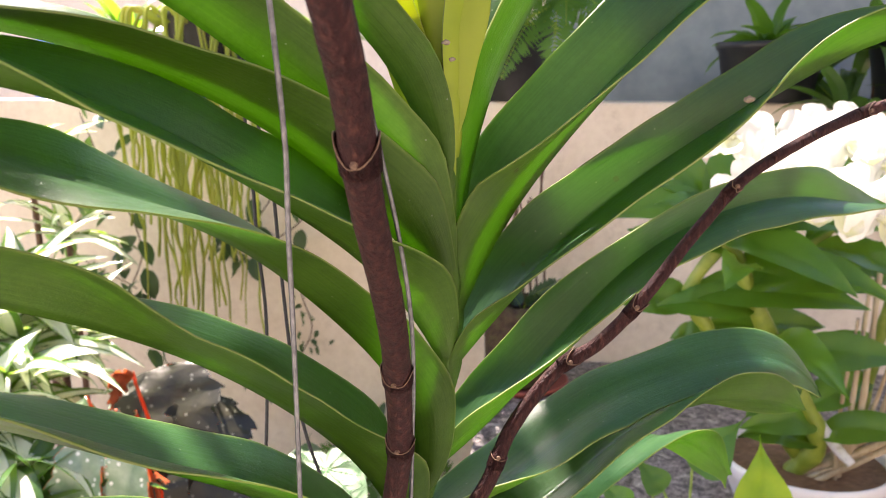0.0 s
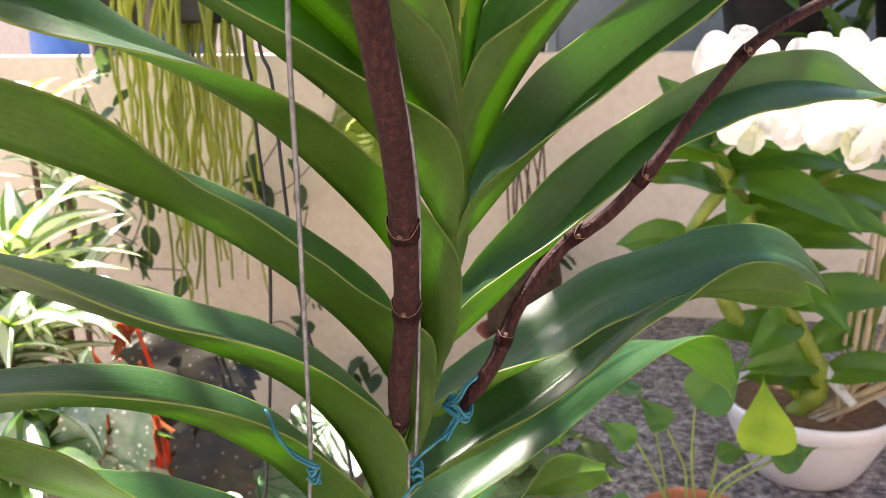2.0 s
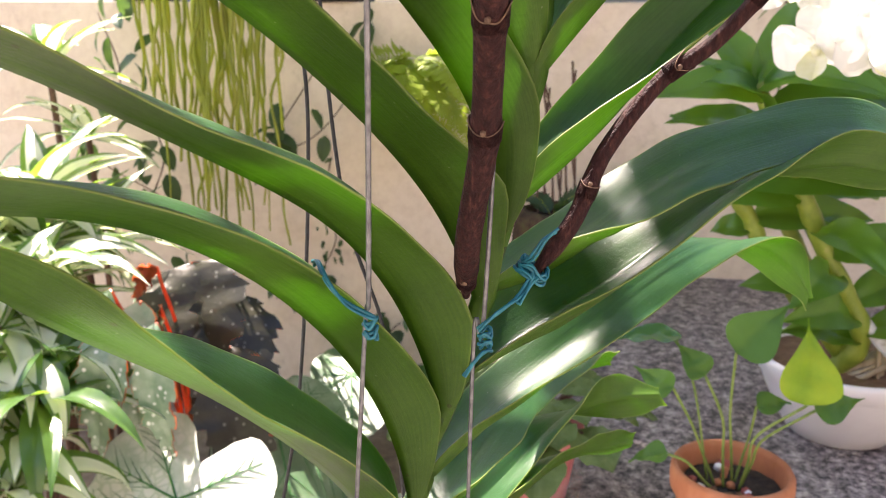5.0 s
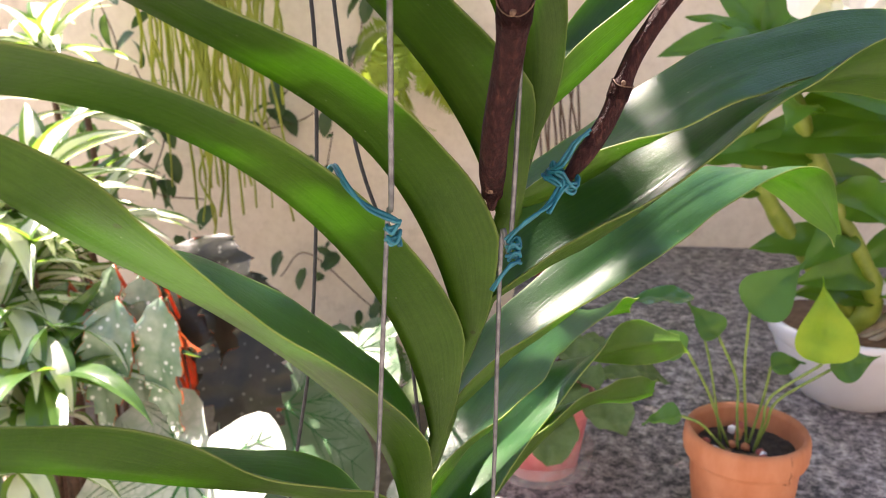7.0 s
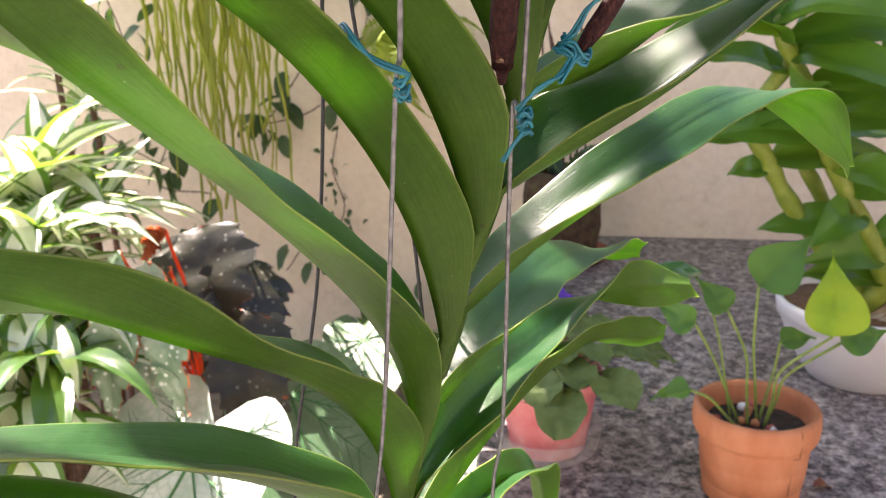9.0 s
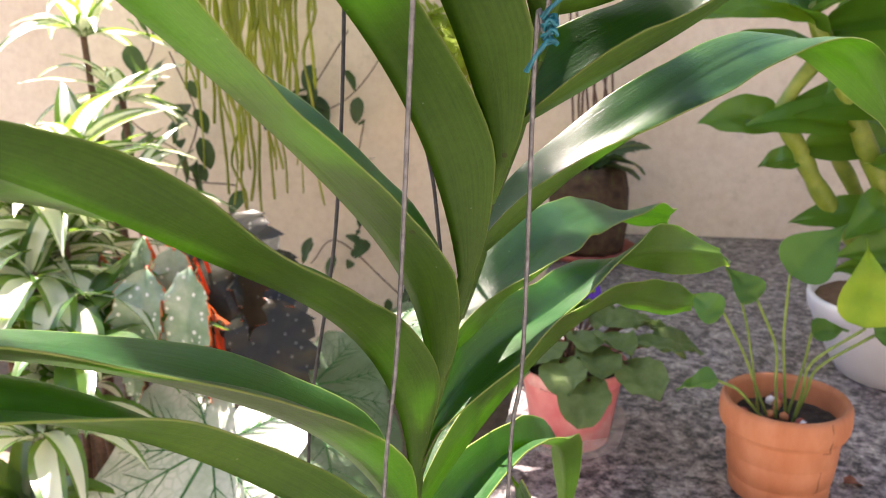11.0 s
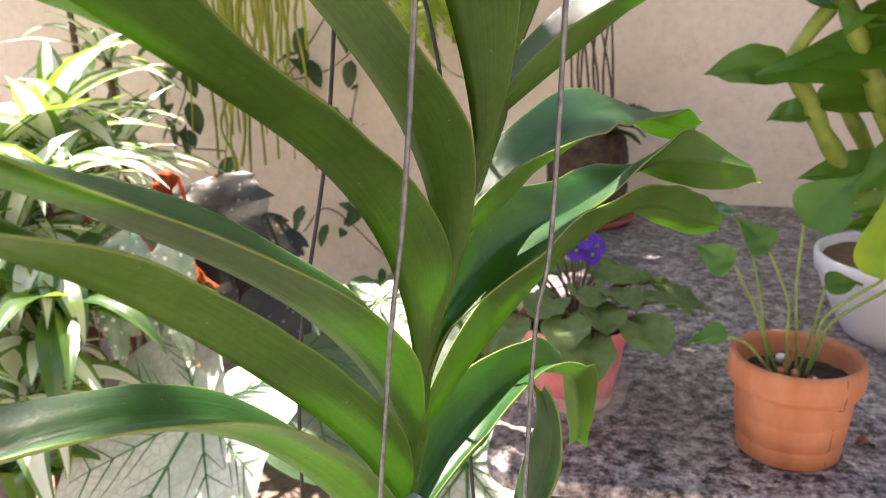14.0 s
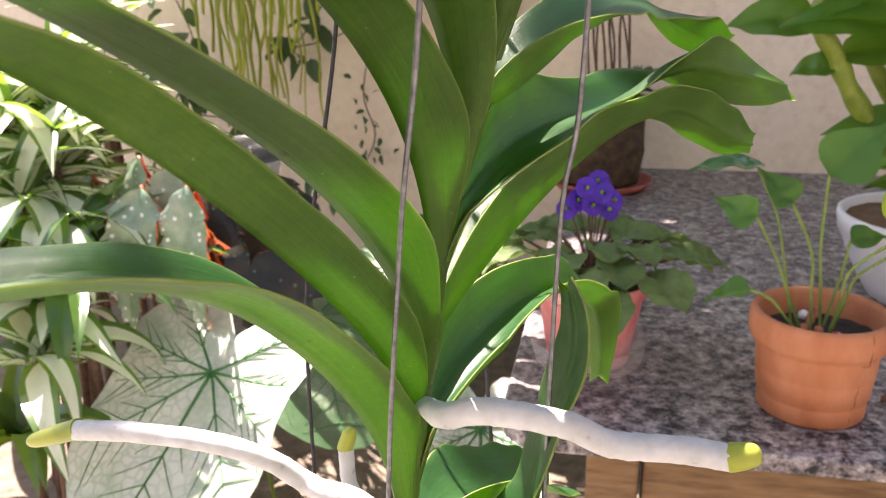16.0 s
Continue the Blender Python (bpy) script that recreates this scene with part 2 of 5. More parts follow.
M_VINE = leafy("dark_vine_leaf", [(0.3, (0.018, 0.05, 0.025)), (0.7, (0.05, 0.10, 0.05))], 30, 0.4, 0.25, (0.15, 0.3, 0.05))
M_TWIG = plain("brown_twig", [(0.3, (0.06, 0.03, 0.02)), (0.7, (0.16, 0.09, 0.06))], 80, 0.8, 0.5)
M_FERN = leafy("yellow_green_fern", [(0.3, (0.16, 0.24, 0.02)), (0.7, (0.30, 0.38, 0.05))], 30, 0.6, 0.4, (0.45, 0.6, 0.05))
M_REDLEAF = leafy("red_leaf_underside", [(0.3, (0.30, 0.05, 0.02)), (0.6, (0.48, 0.12, 0.04)), (0.75, (0.52, 0.22, 0.08))], 30, 0.45, 0.4, (0.8, 0.16, 0.04))
M_GLOSSY = leafy("glossy_heart_leaf", [(0.3, (0.03, 0.11, 0.04)), (0.7, (0.05, 0.15, 0.06))], 30, 0.16, 0.2, (0.25, 0.5, 0.04), 0.9, 0.05)
M_DRYLEAF = plain("dead_leaf", [(0.3, (0.09, 0.025, 0.012)), (0.7, (0.24, 0.09, 0.04))], 120, 0.8, 0.4)
M_VEIN = plain("green_leaf_vein", [(0.3, (0.03, 0.14, 0.04)), (0.7, (0.06, 0.22, 0.06))], 60, 0.5, 0.1)


def granite():
    """Grey and mauve grains with black and white flecks."""
    m, t, b = material("speckled_granite")
    c1, _ = noise_ramp(t, 70, [(0.37, (0.016, 0.015, 0.018)), (0.44, (0.13, 0.115, 0.116)), (0.52, (0.31, 0.272, 0.262)), (0.60, (0.47, 0.425, 0.405)), (0.70, (0.70, 0.66, 0.63))], 3.0, 0.75)
    c2, _ = noise_ramp(t, 26, [(0.38, (0.55, 0.55, 0.6)), (0.62, (1.0, 0.97, 0.95))], 5.0, 0.6)
    vo = node(t, "ShaderNodeTexVoronoi", i_Scale=150.0)
    tc = node(t, "ShaderNodeTexCoord")
    t.links.new(tc.outputs["Object"], vo.inputs["Vector"])
    rp = node(t, "ShaderNodeValToRGB")
    rp.color_ramp.elements[0].position, rp.color_ramp.elements[0].color = 0.25, (0.45, 0.45, 0.5, 1)
    rp.color_ramp.elements[1].position, rp.color_ramp.elements[1].color = 0.7, (1, 1, 1, 1)
    t.links.new(vo.outputs["Color"], rp.inputs["Fac"])
    c = mixed(t, 0.6, c1, c2, "MULTIPLY")
    c = mixed(t, 0.6, c, rp.outputs["Color"], "MULTIPLY")
    t.links.new(c, b.inputs["Base Color"])
    b.inputs["Roughness"].default_value = 0.42
    return m


def wall_paint():
    """Cream paint with soft mottling, thin cracks and grey damp marks."""
    m, t, b = material("cream_wall_paint")
    c1, f1 = noise_ramp(t, 3.2, [(0.3, (0.72, 0.62, 0.50)), (0.5, (0.79, 0.70, 0.58)), (0.75, (0.83, 0.75, 0.64))], 6.0, 0.65)
    c2, f2 = noise_ramp(t, 14, [(0.28, (0.74, 0.72, 0.70)), (0.42, (1, 1, 1))], 7.0, 0.7)
    c3, f3 = noise_ramp(t, 55, [(0.3, (0.88, 0.86, 0.84)), (0.6, (1, 1, 1))], 5.0, 0.6)
    c = mixed(t, 0.7, c1, c2, "MULTIPLY")
    c = mixed(t, 0.8, c, c3, "MULTIPLY")
    t.links.new(c, b.inputs["Base Color"])
    b.inputs["Roughness"].default_value = 0.9
    bumped(t, b, f3, 0.35, 0.003)
    return m


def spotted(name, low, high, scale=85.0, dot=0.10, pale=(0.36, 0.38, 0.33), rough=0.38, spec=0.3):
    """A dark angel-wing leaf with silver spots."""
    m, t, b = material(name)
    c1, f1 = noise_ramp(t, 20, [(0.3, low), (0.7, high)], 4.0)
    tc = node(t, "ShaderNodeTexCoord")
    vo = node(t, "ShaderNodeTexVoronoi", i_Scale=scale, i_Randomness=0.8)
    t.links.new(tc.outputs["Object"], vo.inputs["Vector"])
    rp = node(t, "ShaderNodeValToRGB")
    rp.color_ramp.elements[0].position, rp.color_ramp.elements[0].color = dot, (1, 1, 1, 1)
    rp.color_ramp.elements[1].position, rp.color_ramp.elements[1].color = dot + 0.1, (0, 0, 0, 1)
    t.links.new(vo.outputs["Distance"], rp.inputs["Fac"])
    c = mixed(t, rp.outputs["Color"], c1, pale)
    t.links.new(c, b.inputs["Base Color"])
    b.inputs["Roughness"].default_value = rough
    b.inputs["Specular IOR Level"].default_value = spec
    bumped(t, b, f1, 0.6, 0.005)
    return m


def caladium_blade(name, stops, net):
    """Pale leaf tissue with a fine green net."""
    m, t, b = material(name)
    tc = node(t, "ShaderNodeTexCoord")
    vo = node(t, "ShaderNodeTexVoronoi", i_Scale=55.0)
    vo.feature = "DISTANCE_TO_EDGE"
    t.links.new(tc.outputs["Object"], vo.inputs["Vector"])
    rp = node(t, "ShaderNodeValToRGB")
    rp.color_ramp.elements[0].position, rp.color_ramp.elements[0].color = 0.03, (1, 1, 1, 1)
    rp.color_ramp.elements[1].position, rp.color_ramp.elements[1].color = 0.15, (0, 0, 0, 1)
    t.links.new(vo.outputs["Distance"], rp.inputs["Fac"])
    c1, f1 = noise_ramp(t, 9, stops, 4.0)
    _, f2 = noise_ramp(t, 6, [(0.4, (0, 0, 0)), (0.6, (1, 1, 1))], 2.0)
    k = node(t, "ShaderNodeMath")
    k.operation = "MULTIPLY"
    t.links.new(rp.outputs["Color"], k.inputs[0])
    t.links.new(f2, k.inputs[1])
    c = mixed(t, k.outputs[0], c1, net)
    t.links.new(c, b.inputs["Base Color"])
    b.inputs["Roughness"].default_value = 0.45
    bumped(t, b, f1, 0.3, 0.003)
    tr = node(t, "ShaderNodeBsdfTranslucent")
    tr.inputs["Color"].default_value = (0.55, 0.65, 0.48, 1)
    mx = node(t, "ShaderNodeMixShader", i_Fac=0.3)
    t.links.new(b.outputs[0], mx.inputs[1])
    t.links.new(tr.outputs[0], mx.inputs[2])
    t.links.new(mx.outputs[0], t.nodes["Material Output"].inputs["Surface"])
    return m


def clear_plastic():
    m, t, b = material("clear_plastic")
    b.inputs["Base Color"].default_value = (0.9, 0.9, 0.9, 1)
    b.inputs["Roughness"].default_value = 0.2
    tr = node(t, "ShaderNodeBsdfTransparent")
    mx = node(t, "ShaderNodeMixShader", i_Fac=0.14)
    t.links.new(tr.outputs[0], mx.inputs[1])
    t.links.new(b.outputs[0], mx.inputs[2])
    t.links.new(mx.outputs[0], t.nodes["Material Output"].inputs["Surface"])
    return m


M_GRANITE, M_WALL, M_CLEAR = granite(), wall_paint(), clear_plastic()
M_CALAD = caladium_blade("white_caladium_leaf", [(0.34, (0.42, 0.54, 0.42)), (0.52, (0.80, 0.83, 0.78)), (0.7, (0.86, 0.88, 0.84))], (0.36, 0.50, 0.36))
# greener leaf; its white mottling is also darkened to stand for shade
M_CALADGREEN = caladium_blade("shade_toned_green_caladium", [(0.36, (0.035, 0.11, 0.04)), (0.52, (0.10, 0.20, 0.10)), (0.64, (0.26, 0.34, 0.24))], (0.05, 0.14, 0.05))
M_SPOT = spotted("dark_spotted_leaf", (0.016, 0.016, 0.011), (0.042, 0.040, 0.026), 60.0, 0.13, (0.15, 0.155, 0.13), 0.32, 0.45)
# silvery green leaf whose base colour is lightened to include glare patches
M_SPOTLIGHT = spotted("silvery_leaf_with_glare", (0.11, 0.21, 0.12), (0.32, 0.41, 0.31), 62.0, 0.16, (0.70, 0.74, 0.70), 0.22, 0.7)


# ---- builders ----
def linked(name, bm, mat, parent=None, label="", smooth=True):
    me = bpy.data.meshes.new(name)
    bm.to_mesh(me)
    bm.free()
    for m in mat if isinstance(mat, (list, tuple)) else [mat]:
        me.materials.append(m)
    if smooth:
        me.polygons.foreach_set("use_smooth", [True] * len(me.polygons))
    ob = new(name, me)
    ob.parent = parent
    if label:
        ob["label"] = label
    return ob


def part(name, bm, mat, parent, label=""):
    return linked(name, bm, mat, parent, label)


def thing(name, label, category, group="", kind="", at=(0, 0, 0)):
    ob = new(name)
    ob.empty_display_size = 0.02
    ob.location = at
    return tagged(ob, label, category, group, kind)


def sheet(points, closed_u=False, closed_v=False, mat=None):
    """A bmesh from a grid of points [i][j]; mat(i, j) gives a face's material slot."""
    bm = bmesh.new()
    vs = [[bm.verts.new(p) for p in row] for row in points]
    n, k = len(vs), len(vs[0])
    for i in range(n if closed_u else n - 1):
        for j in range(k if closed_v else k - 1):
            f = bm.faces.new((vs[i][j], vs[(i + 1) % n][j], vs[(i + 1) % n][(j + 1) % k], vs[i][(j + 1) % k]))
            if mat:
                f.material_index = mat(i, j)
    return bm


def smooth_line(pts, n):
    """n + 1 points on a Catmull-Rom line through pts."""
    p = [Vector(q) for q in pts]
    p = [2 * p[0] - p[1], *p, 2 * p[-1] - p[-2]]
    out = []
    for i in range(n + 1):
        u = i / n * (len(p) - 3)
        k = min(int(u), len(p) - 4)
        u -= k
        a, b, c, d = p[k : k + 4]
        out.append(0.5 * (2 * b + (c - a) * u + (2 * a - 5 * b + 4 * c - d) * u * u + (3 * b - a - 3 * c + d) * u**3))
    return out


def tube(pts, radius, sides=10, steps=24, ends=True, lumps=0.0, seed=0):
    """A bmesh tube along a smooth line; radius is a number, or a function of the way along it (0 to 1)."""
    line = smooth_line(pts, steps)
    rad = radius if callable(radius) else (lambda u: radius)
    rows, up = [], Vector((0.3, 0.1, 1)).normalized()
    for i, p in enumerate(line):
        d = (line[min(i + 1, steps)] - line[max(i - 1, 0)]).normalized()
        if abs(d.dot(up)) > 0.97:
            up = Vector((1, 0.2, 0.1)).normalized()
        a = d.cross(up).normalized()
        b = a.cross(d)
        up = b
        r = rad(i / steps)
        rows.append([p + (a * math.cos(k * math.tau / sides) + b * math.sin(k * math.tau / sides)) * r * (1 + lumps * noise.noise(Vector((i * 0.9, k * 1.7, seed + 0.5)))) for k in range(sides)])
    bm = sheet(rows, closed_v=True)
    if ends:
        bm.verts.ensure_lookup_table()
        bm.faces.new([bm.verts[k] for k in reversed(range(sides))])
        bm.faces.new([bm.verts[len(bm.verts) - sides + k] for k in range(sides)])
    bmesh.ops.recalc_face_normals(bm, faces=bm.faces)
    return bm


def turned(profile, sides=48):
    """A bmesh turned round the z axis from (radius, height) pairs; ends on the axis are closed."""
    rows = [[Vector((r * math.cos(k * math.tau / sides), r * math.sin(k * math.tau / sides), z)) for k in range(sides)] for r, z in profile]
    bm = sheet(rows, closed_v=True)
    bmesh.ops.remove_doubles(bm, verts=bm.verts, dist=1e-5)
    bmesh.ops.recalc_face_normals(bm, faces=bm.faces)
    return bm


def block(x0, x1, y0, y1, z0, z1, bevel=0.004, cuts=0):
    bm = bmesh.new()
    bmesh.ops.create_cube(bm, size=1, matrix=Matrix.LocRotScale(((x0 + x1) / 2, (y0 + y1) / 2, (z0 + z1) / 2), None, (x1 - x0, y1 - y0, z1 - z0)))
    if bevel:
        bmesh.ops.bevel(bm, geom=bm.edges, offset=bevel, segments=2, affect="EDGES", profile=0.5)
    return bm
# ---- the vanda ----
STEM = [(0.70, 0.049, 0.283), (0.78, 0.056, 0.283), (0.86, 0.066, 0.287), (0.94, 0.086, 0.293), (1.02, 0.110, 0.286), (1.10, 0.125, 0.276), (1.18, 0.128, 0.254), (1.30, 0.124, 0.222), (1.42, 0.120, 0.200)]


def stem_at(z):
    zs, xs, ys = zip(*STEM)
    return np.array([np.interp(z, zs, xs), np.interp(z, zs, ys), z])


def along(values, n):
    """n + 1 numbers on a smooth curve through evenly spaced values."""
    v = np.array(values, float)
    m, x = np.gradient(v), np.linspace(0, len(v) - 1, n + 1)
    i = np.minimum(x.astype(int), len(v) - 2)
    u = x - i
    return (2 * u**3 - 3 * u**2 + 1) * v[i] + (u**3 - 2 * u**2 + u) * m[i] + (3 * u**2 - 2 * u**3) * v[i + 1] + (u**3 - u**2) * m[i + 1]


def leaf_frame(zb, az, rises, length, rolls, bends, n=40):
    """The keel of a strap leaf and its frame: it leaves the stem at height zb towards az and arches through the given rises."""
    s = np.linspace(0, 1, n + 1)
    el = np.radians(along(rises, n))
    yaw = np.radians(az + bends[0] * s + bends[1] * s * s)
    t = np.stack([np.cos(el) * np.cos(yaw), np.cos(el) * np.sin(yaw), np.sin(el)], 1)
    k = np.vstack([[0, 0, 0], np.cumsum((t[1:] + t[:-1]) / 2 * length / n, 0)])
    out = np.array([np.cos(yaw[0]), np.sin(yaw[0]), 0])
    k = k + stem_at(zb) + 0.004 * out
    side = np.stack([np.sin(yaw), -np.cos(yaw), 0 * yaw], 1)
    up = np.cross(side, t)
    tw = np.radians(along(rolls, n))[:, None]
    side, up = side * np.cos(tw) + up * np.sin(tw), up * np.cos(tw) - side * np.sin(tw)
    return s, k, t, side, up


def leaf_half(s, length, w, f0, f1, blunt):
    """Half-width and fold (degrees from shut) along a leaf with a tapering or a blunt, two-lobed tip."""
    if blunt:
        tip = np.maximum(0.45, np.clip(1 - np.clip((s - 0.80) / 0.20, 0, 1) ** 2.6, 0, 1) ** 0.75)
    else:
        tip = np.clip(1 - np.clip((s - 0.70) / 0.30, 0, 1) ** 2.3, 0, 1) ** 0.75
    fold = np.radians(np.clip(f0 + (f1 - f0) * np.clip(s * 1.6, 0, 1) ** 0.8, 4, 86))
    # at the stem the margins run down along the seam to the keel
    seam = 0.22 + 0.78 * np.minimum(1, s * length / 0.042) ** 0.8
    return w * tip, seam, fold


def vanda_leaf(zb, az, rises, length, w, rolls, folds, bends, seed=0, young=False):
    """A keeled strap leaf with an upper and an under side, whose base clasps the stem."""
    s, k, t, side, up = leaf_frame(zb, az, rises, length, rolls, bends, 46)
    bilobed = math.cos(radians(az)) > 0 and zb < 0.96
    width, seam, fold = leaf_half(s, length, w, *folds, bilobed)
    # in the upper right rank the half behind the stem keeps its breadth down to the seam
    broad = 0.65 + 0.35 * np.minimum(1, s * length / 0.02) if math.cos(radians(az)) > 0 and zb > 0.9 else seam
    across = (-1, -0.97, -0.8, -0.55, -0.3, -0.1, 0, 0.1, 0.3, 0.55, 0.8, 0.97, 1)
    out = np.array([math.cos(radians(az)), math.sin(radians(az)), 0.0])
    lat = np.array([math.sin(radians(az)), -math.cos(radians(az)), 0.0])
    mid, nrm = [], []
    for i in range(len(s)):
        a, b = [], []
        for j in across:
            q = abs(j)
            wig = 1 + 0.10 * noise.noise(Vector((s[i] * 11, seed * 3.1 + (j > 0) * 7.7, 0.3))) if q > 0.9 else 1
            ang = fold[i] * (0.80 + 0.2 * q)
            sg = 1 if j >= 0 else -1
            d = width[i] * (seam if sg > 0 else broad)[i] * q * wig
            n = np.sin(ang) * up[i] - sg * np.cos(ang) * side[i] if j else up[i]
            wave = 0.0030 * min(1.0, s[i] * 6) * q * noise.noise(Vector((s[i] * 7, j * 1.5, seed * 1.7)))
            # a rounded keel at the base, so that each leaf clasps the ones above it
            run = s[i] * length
            clasp = (0.0038 + 0.13 * min(run, 0.035)) * max(0.0, 1 - max(0.0, run - 0.035) / 0.085) ** 1.5 * min(1.0, q * 2.2) * (0.35 if young else 1.0 if math.cos(radians(az)) > 0 else 0.9 if zb > 1.0 else 0.35)
            a.append(k[i] + d * (np.cos(ang) * up[i] + sg * np.sin(ang) * side[i]) + n * wave + sg * clasp * side[i] - t[i] * (0.006 * (1 - q) * max(0.0, (s[i] - 0.9) / 0.1) if bilobed else 0.0))
            b.append(n)
        mid.append(a), nrm.append(b)
    # the sheath: from a ring round the stem up to the first row of the blade
    rows, rown, m = [], [], 9
    for i in range(m):
        u = i / m
        z = zb - 0.026 * (1 - u)
        c = stem_at(z)
        a, b = [], []
        for j, jj in enumerate(across):
            th = radians(112) * jj
            d = out * math.cos(th) + lat * math.sin(th)
            ring = c + out * math.cos(th) * (0.0022 + 0.0028 * u) + lat * math.sin(th) * (0.0008 + 0.0034 * u)
            e = u**2.2
            a.append(ring * (1 - e) + mid[0][j] * e)
            v = -d * (1 - e) + nrm[0][j] * e
            b.append(v / np.linalg.norm(v))
        rows.append(a), rown.append(b)
    mid, nrm = rows + mid, rown + nrm
    ring = []
    for a, b in zip(mid, nrm):
        th = [0.0008 * (1 - 0.72 * abs(j)) + 0.0001 + (0.0006 if abs(j) < 0.05 else 0) for j in across]
        ring.append([Vector(q + v * h) for q, v, h in zip(a, b, th)] + [Vector(q - v * h) for q, v, h in zip(a, b, th)][::-1])
    n = len(across)
    edge = (n - 1, 2 * n - 1)
    bm = sheet(ring, closed_v=True, mat=lambda i, j: (3 if i < 8 and not young else 2) if j in edge else 4 if i < 3 and not young else 0 if j < n - 1 else 1)
    bmesh.ops.recalc_face_normals(bm, faces=bm.faces)
    bm.verts.index_update()
    uv = bm.loops.layers.uv.new("uv")
    for f in bm.faces:
        for lp in f.loops:
            i, j = divmod(lp.vert.index, 2 * n)
            lp[uv].uv = (across[j] if j < n else across[2 * n - 1 - j], i / len(ring) + seed)
    return part("leaf", bm, [M_YOUNG, M_YOUNG, M_EDGE] if young else [M_TOP, M_UNDER, M_EDGE, M_DRYEDGE, M_SHEATH], vanda)


vanda = thing("vanda_orchid", "tall vanda orchid with green strap leaves in two ranks", "orchid")
part("stem", tube([(x, y, z) for z, x, y in STEM if z < 1.17], 0.0021, 12, 40), M_STEM, vanda)

# leaves of the two ranks: height on the stem, azimuth, rises from base to tip, length, half-width, rolls, folds, sideways bends
vanda_leaf(0.763, 255.7, (83.9, 57.7, 40.8, 5.4, -7.2), 0.229, 0.0128, (-7.5, 4.3, 8.4), (12.8, 62.1), (-14.4, -20.5), seed=0)
vanda_leaf(0.807, 260.3, (58.0, 46.2, 39.9, 20.1, 27.6), 0.281, 0.0120, (9.6, -12.6, 63.7), (14.7, 67.4), (-29.4, -15.0), seed=1)
vanda_leaf(0.832, 246.7, (66.1, 37.9, 23.2, -15.0, -7.5), 0.362, 0.0164, (28.5, 0.1, -65.1), (20.8, 91.5), (-11.9, -0.3), seed=2)
vanda_leaf(0.854, 253.8, (86.6, 53.7, 33.1, 31.6, 23.4), 0.231, 0.0157, (6.1, 9.7, -73.8), (4.1, 70.8), (-12.4, -0.7), seed=3)
vanda_leaf(0.893, 225.5, (88.7, 53.7, 43.1, 37.1, 47.7), 0.236, 0.0191, (14.8, 24.7, -36.9), (4.0, 71.2), (12.0, 22.9), seed=4)
vanda_leaf(0.932, 244.4, (78.3, 53.2, 32.8, 2.8, -28.7), 0.300, 0.0192, (17.2, 10.9, -45.9), (10.2, 72.7), (-9.5, -0.2), seed=5)
vanda_leaf(0.973, 246.9, (70.8, 54.8, 32.1, 27.8, 9.6), 0.241, 0.0215, (44.2, 7.3, -9.6), (12.2, 74.0), (-28.8, -16.6), seed=6)
vanda_leaf(1.019, 231.7, (70.6, 47.0, 36.1, 24.7, 18.4), 0.236, 0.0210, (11.4, 18.6, -61.8), (8.2, 67.9), (1.0, 3.4), seed=7)
vanda_leaf(1.043, 224.7, (99.9, 52.7, 40.1, 22.0, 28.7), 0.231, 0.0174, (9.3, -0.2, 61.5), (14.0, 71.3), (9.4, -0.7), seed=8)
vanda_leaf(1.100, 228.4, (60.8, 36.6, 26.6, 9.4, 20.7), 0.269, 0.0191, (-6.9, 40.1, -59.5), (12.5, 76.5), (15.3, 9.6), seed=9)
vanda_leaf(1.125, 225.5, (56.4, 34.8, 12.5, -9.7, -9.9), 0.313, 0.0193, (-2.7, 7.0, 28.2), (11.6, 83.7), (1.4, 0.5), seed=10)
vanda_leaf(1.139, 226.1, (56.6, 37.9, 26.8, 18.4, 12.9), 0.303, 0.0196, (0.0, -8.7, 0.6), (11.6, 69.2), (2.5, 0.6), seed=11)
vanda_leaf(1.168, 219.0, (76.7, 37.8, 11.2, -12.0, -33.4), 0.278, 0.0117, (-0.4, -2.7, -4.9), (13.9, 65.0), (-0.5, 0.0), seed=12)
vanda_leaf(1.119, 12.1, (69.2, 52.3, 43.1, 18.7, 18.2), 0.246, 0.0216, (15.9, -36.2, 40.2), (10.4, 61.1), (-5.6, -5.2), seed=13)
vanda_leaf(1.099, 7.1, (52.3, 47.2, 35.7, 29.3, -12.7), 0.217, 0.0148, (8.0, -65.8, 30.2), (18.4, 51.6), (-21.2, -43.3), seed=14)
vanda_leaf(1.053, 20.1, (37.2, 46.8, 15.5, -9.2, -4.3), 0.302, 0.0140, (25.5, -73.2, -10.7), (14.8, 59.7), (13.9, 23.2), seed=15)
vanda_leaf(1.021, 35.6, (6.4, 30.7, 10.6, -2.3, -58.1), 0.239, 0.0153, (27.2, -32.4, -45.8), (19.5, 109.9), (9.6, -24.3), seed=16)
vanda_leaf(0.986, 27.7, (26.4, 27.3, 34.1, 3.6, -24.7), 0.218, 0.0185, (-12.0, 1.2, 78.2), (13.6, 81.1), (-3.0, -3.1), seed=17)
vanda_leaf(0.940, 33.6, (35.5, 25.7, 12.2, -15.7, -60.6), 0.294, 0.0122, (28.8, -36.4, 113.5), (20.7, 108.0), (61.6, -59.1), seed=18)
vanda_leaf(0.902, 64.6, (11.4, 15.8, -5.5, -13.7, -11.7), 0.260, 0.0131, (46.6, -32.5, 66.2), (17.9, 104.7), (43.0, -52.8), seed=19)
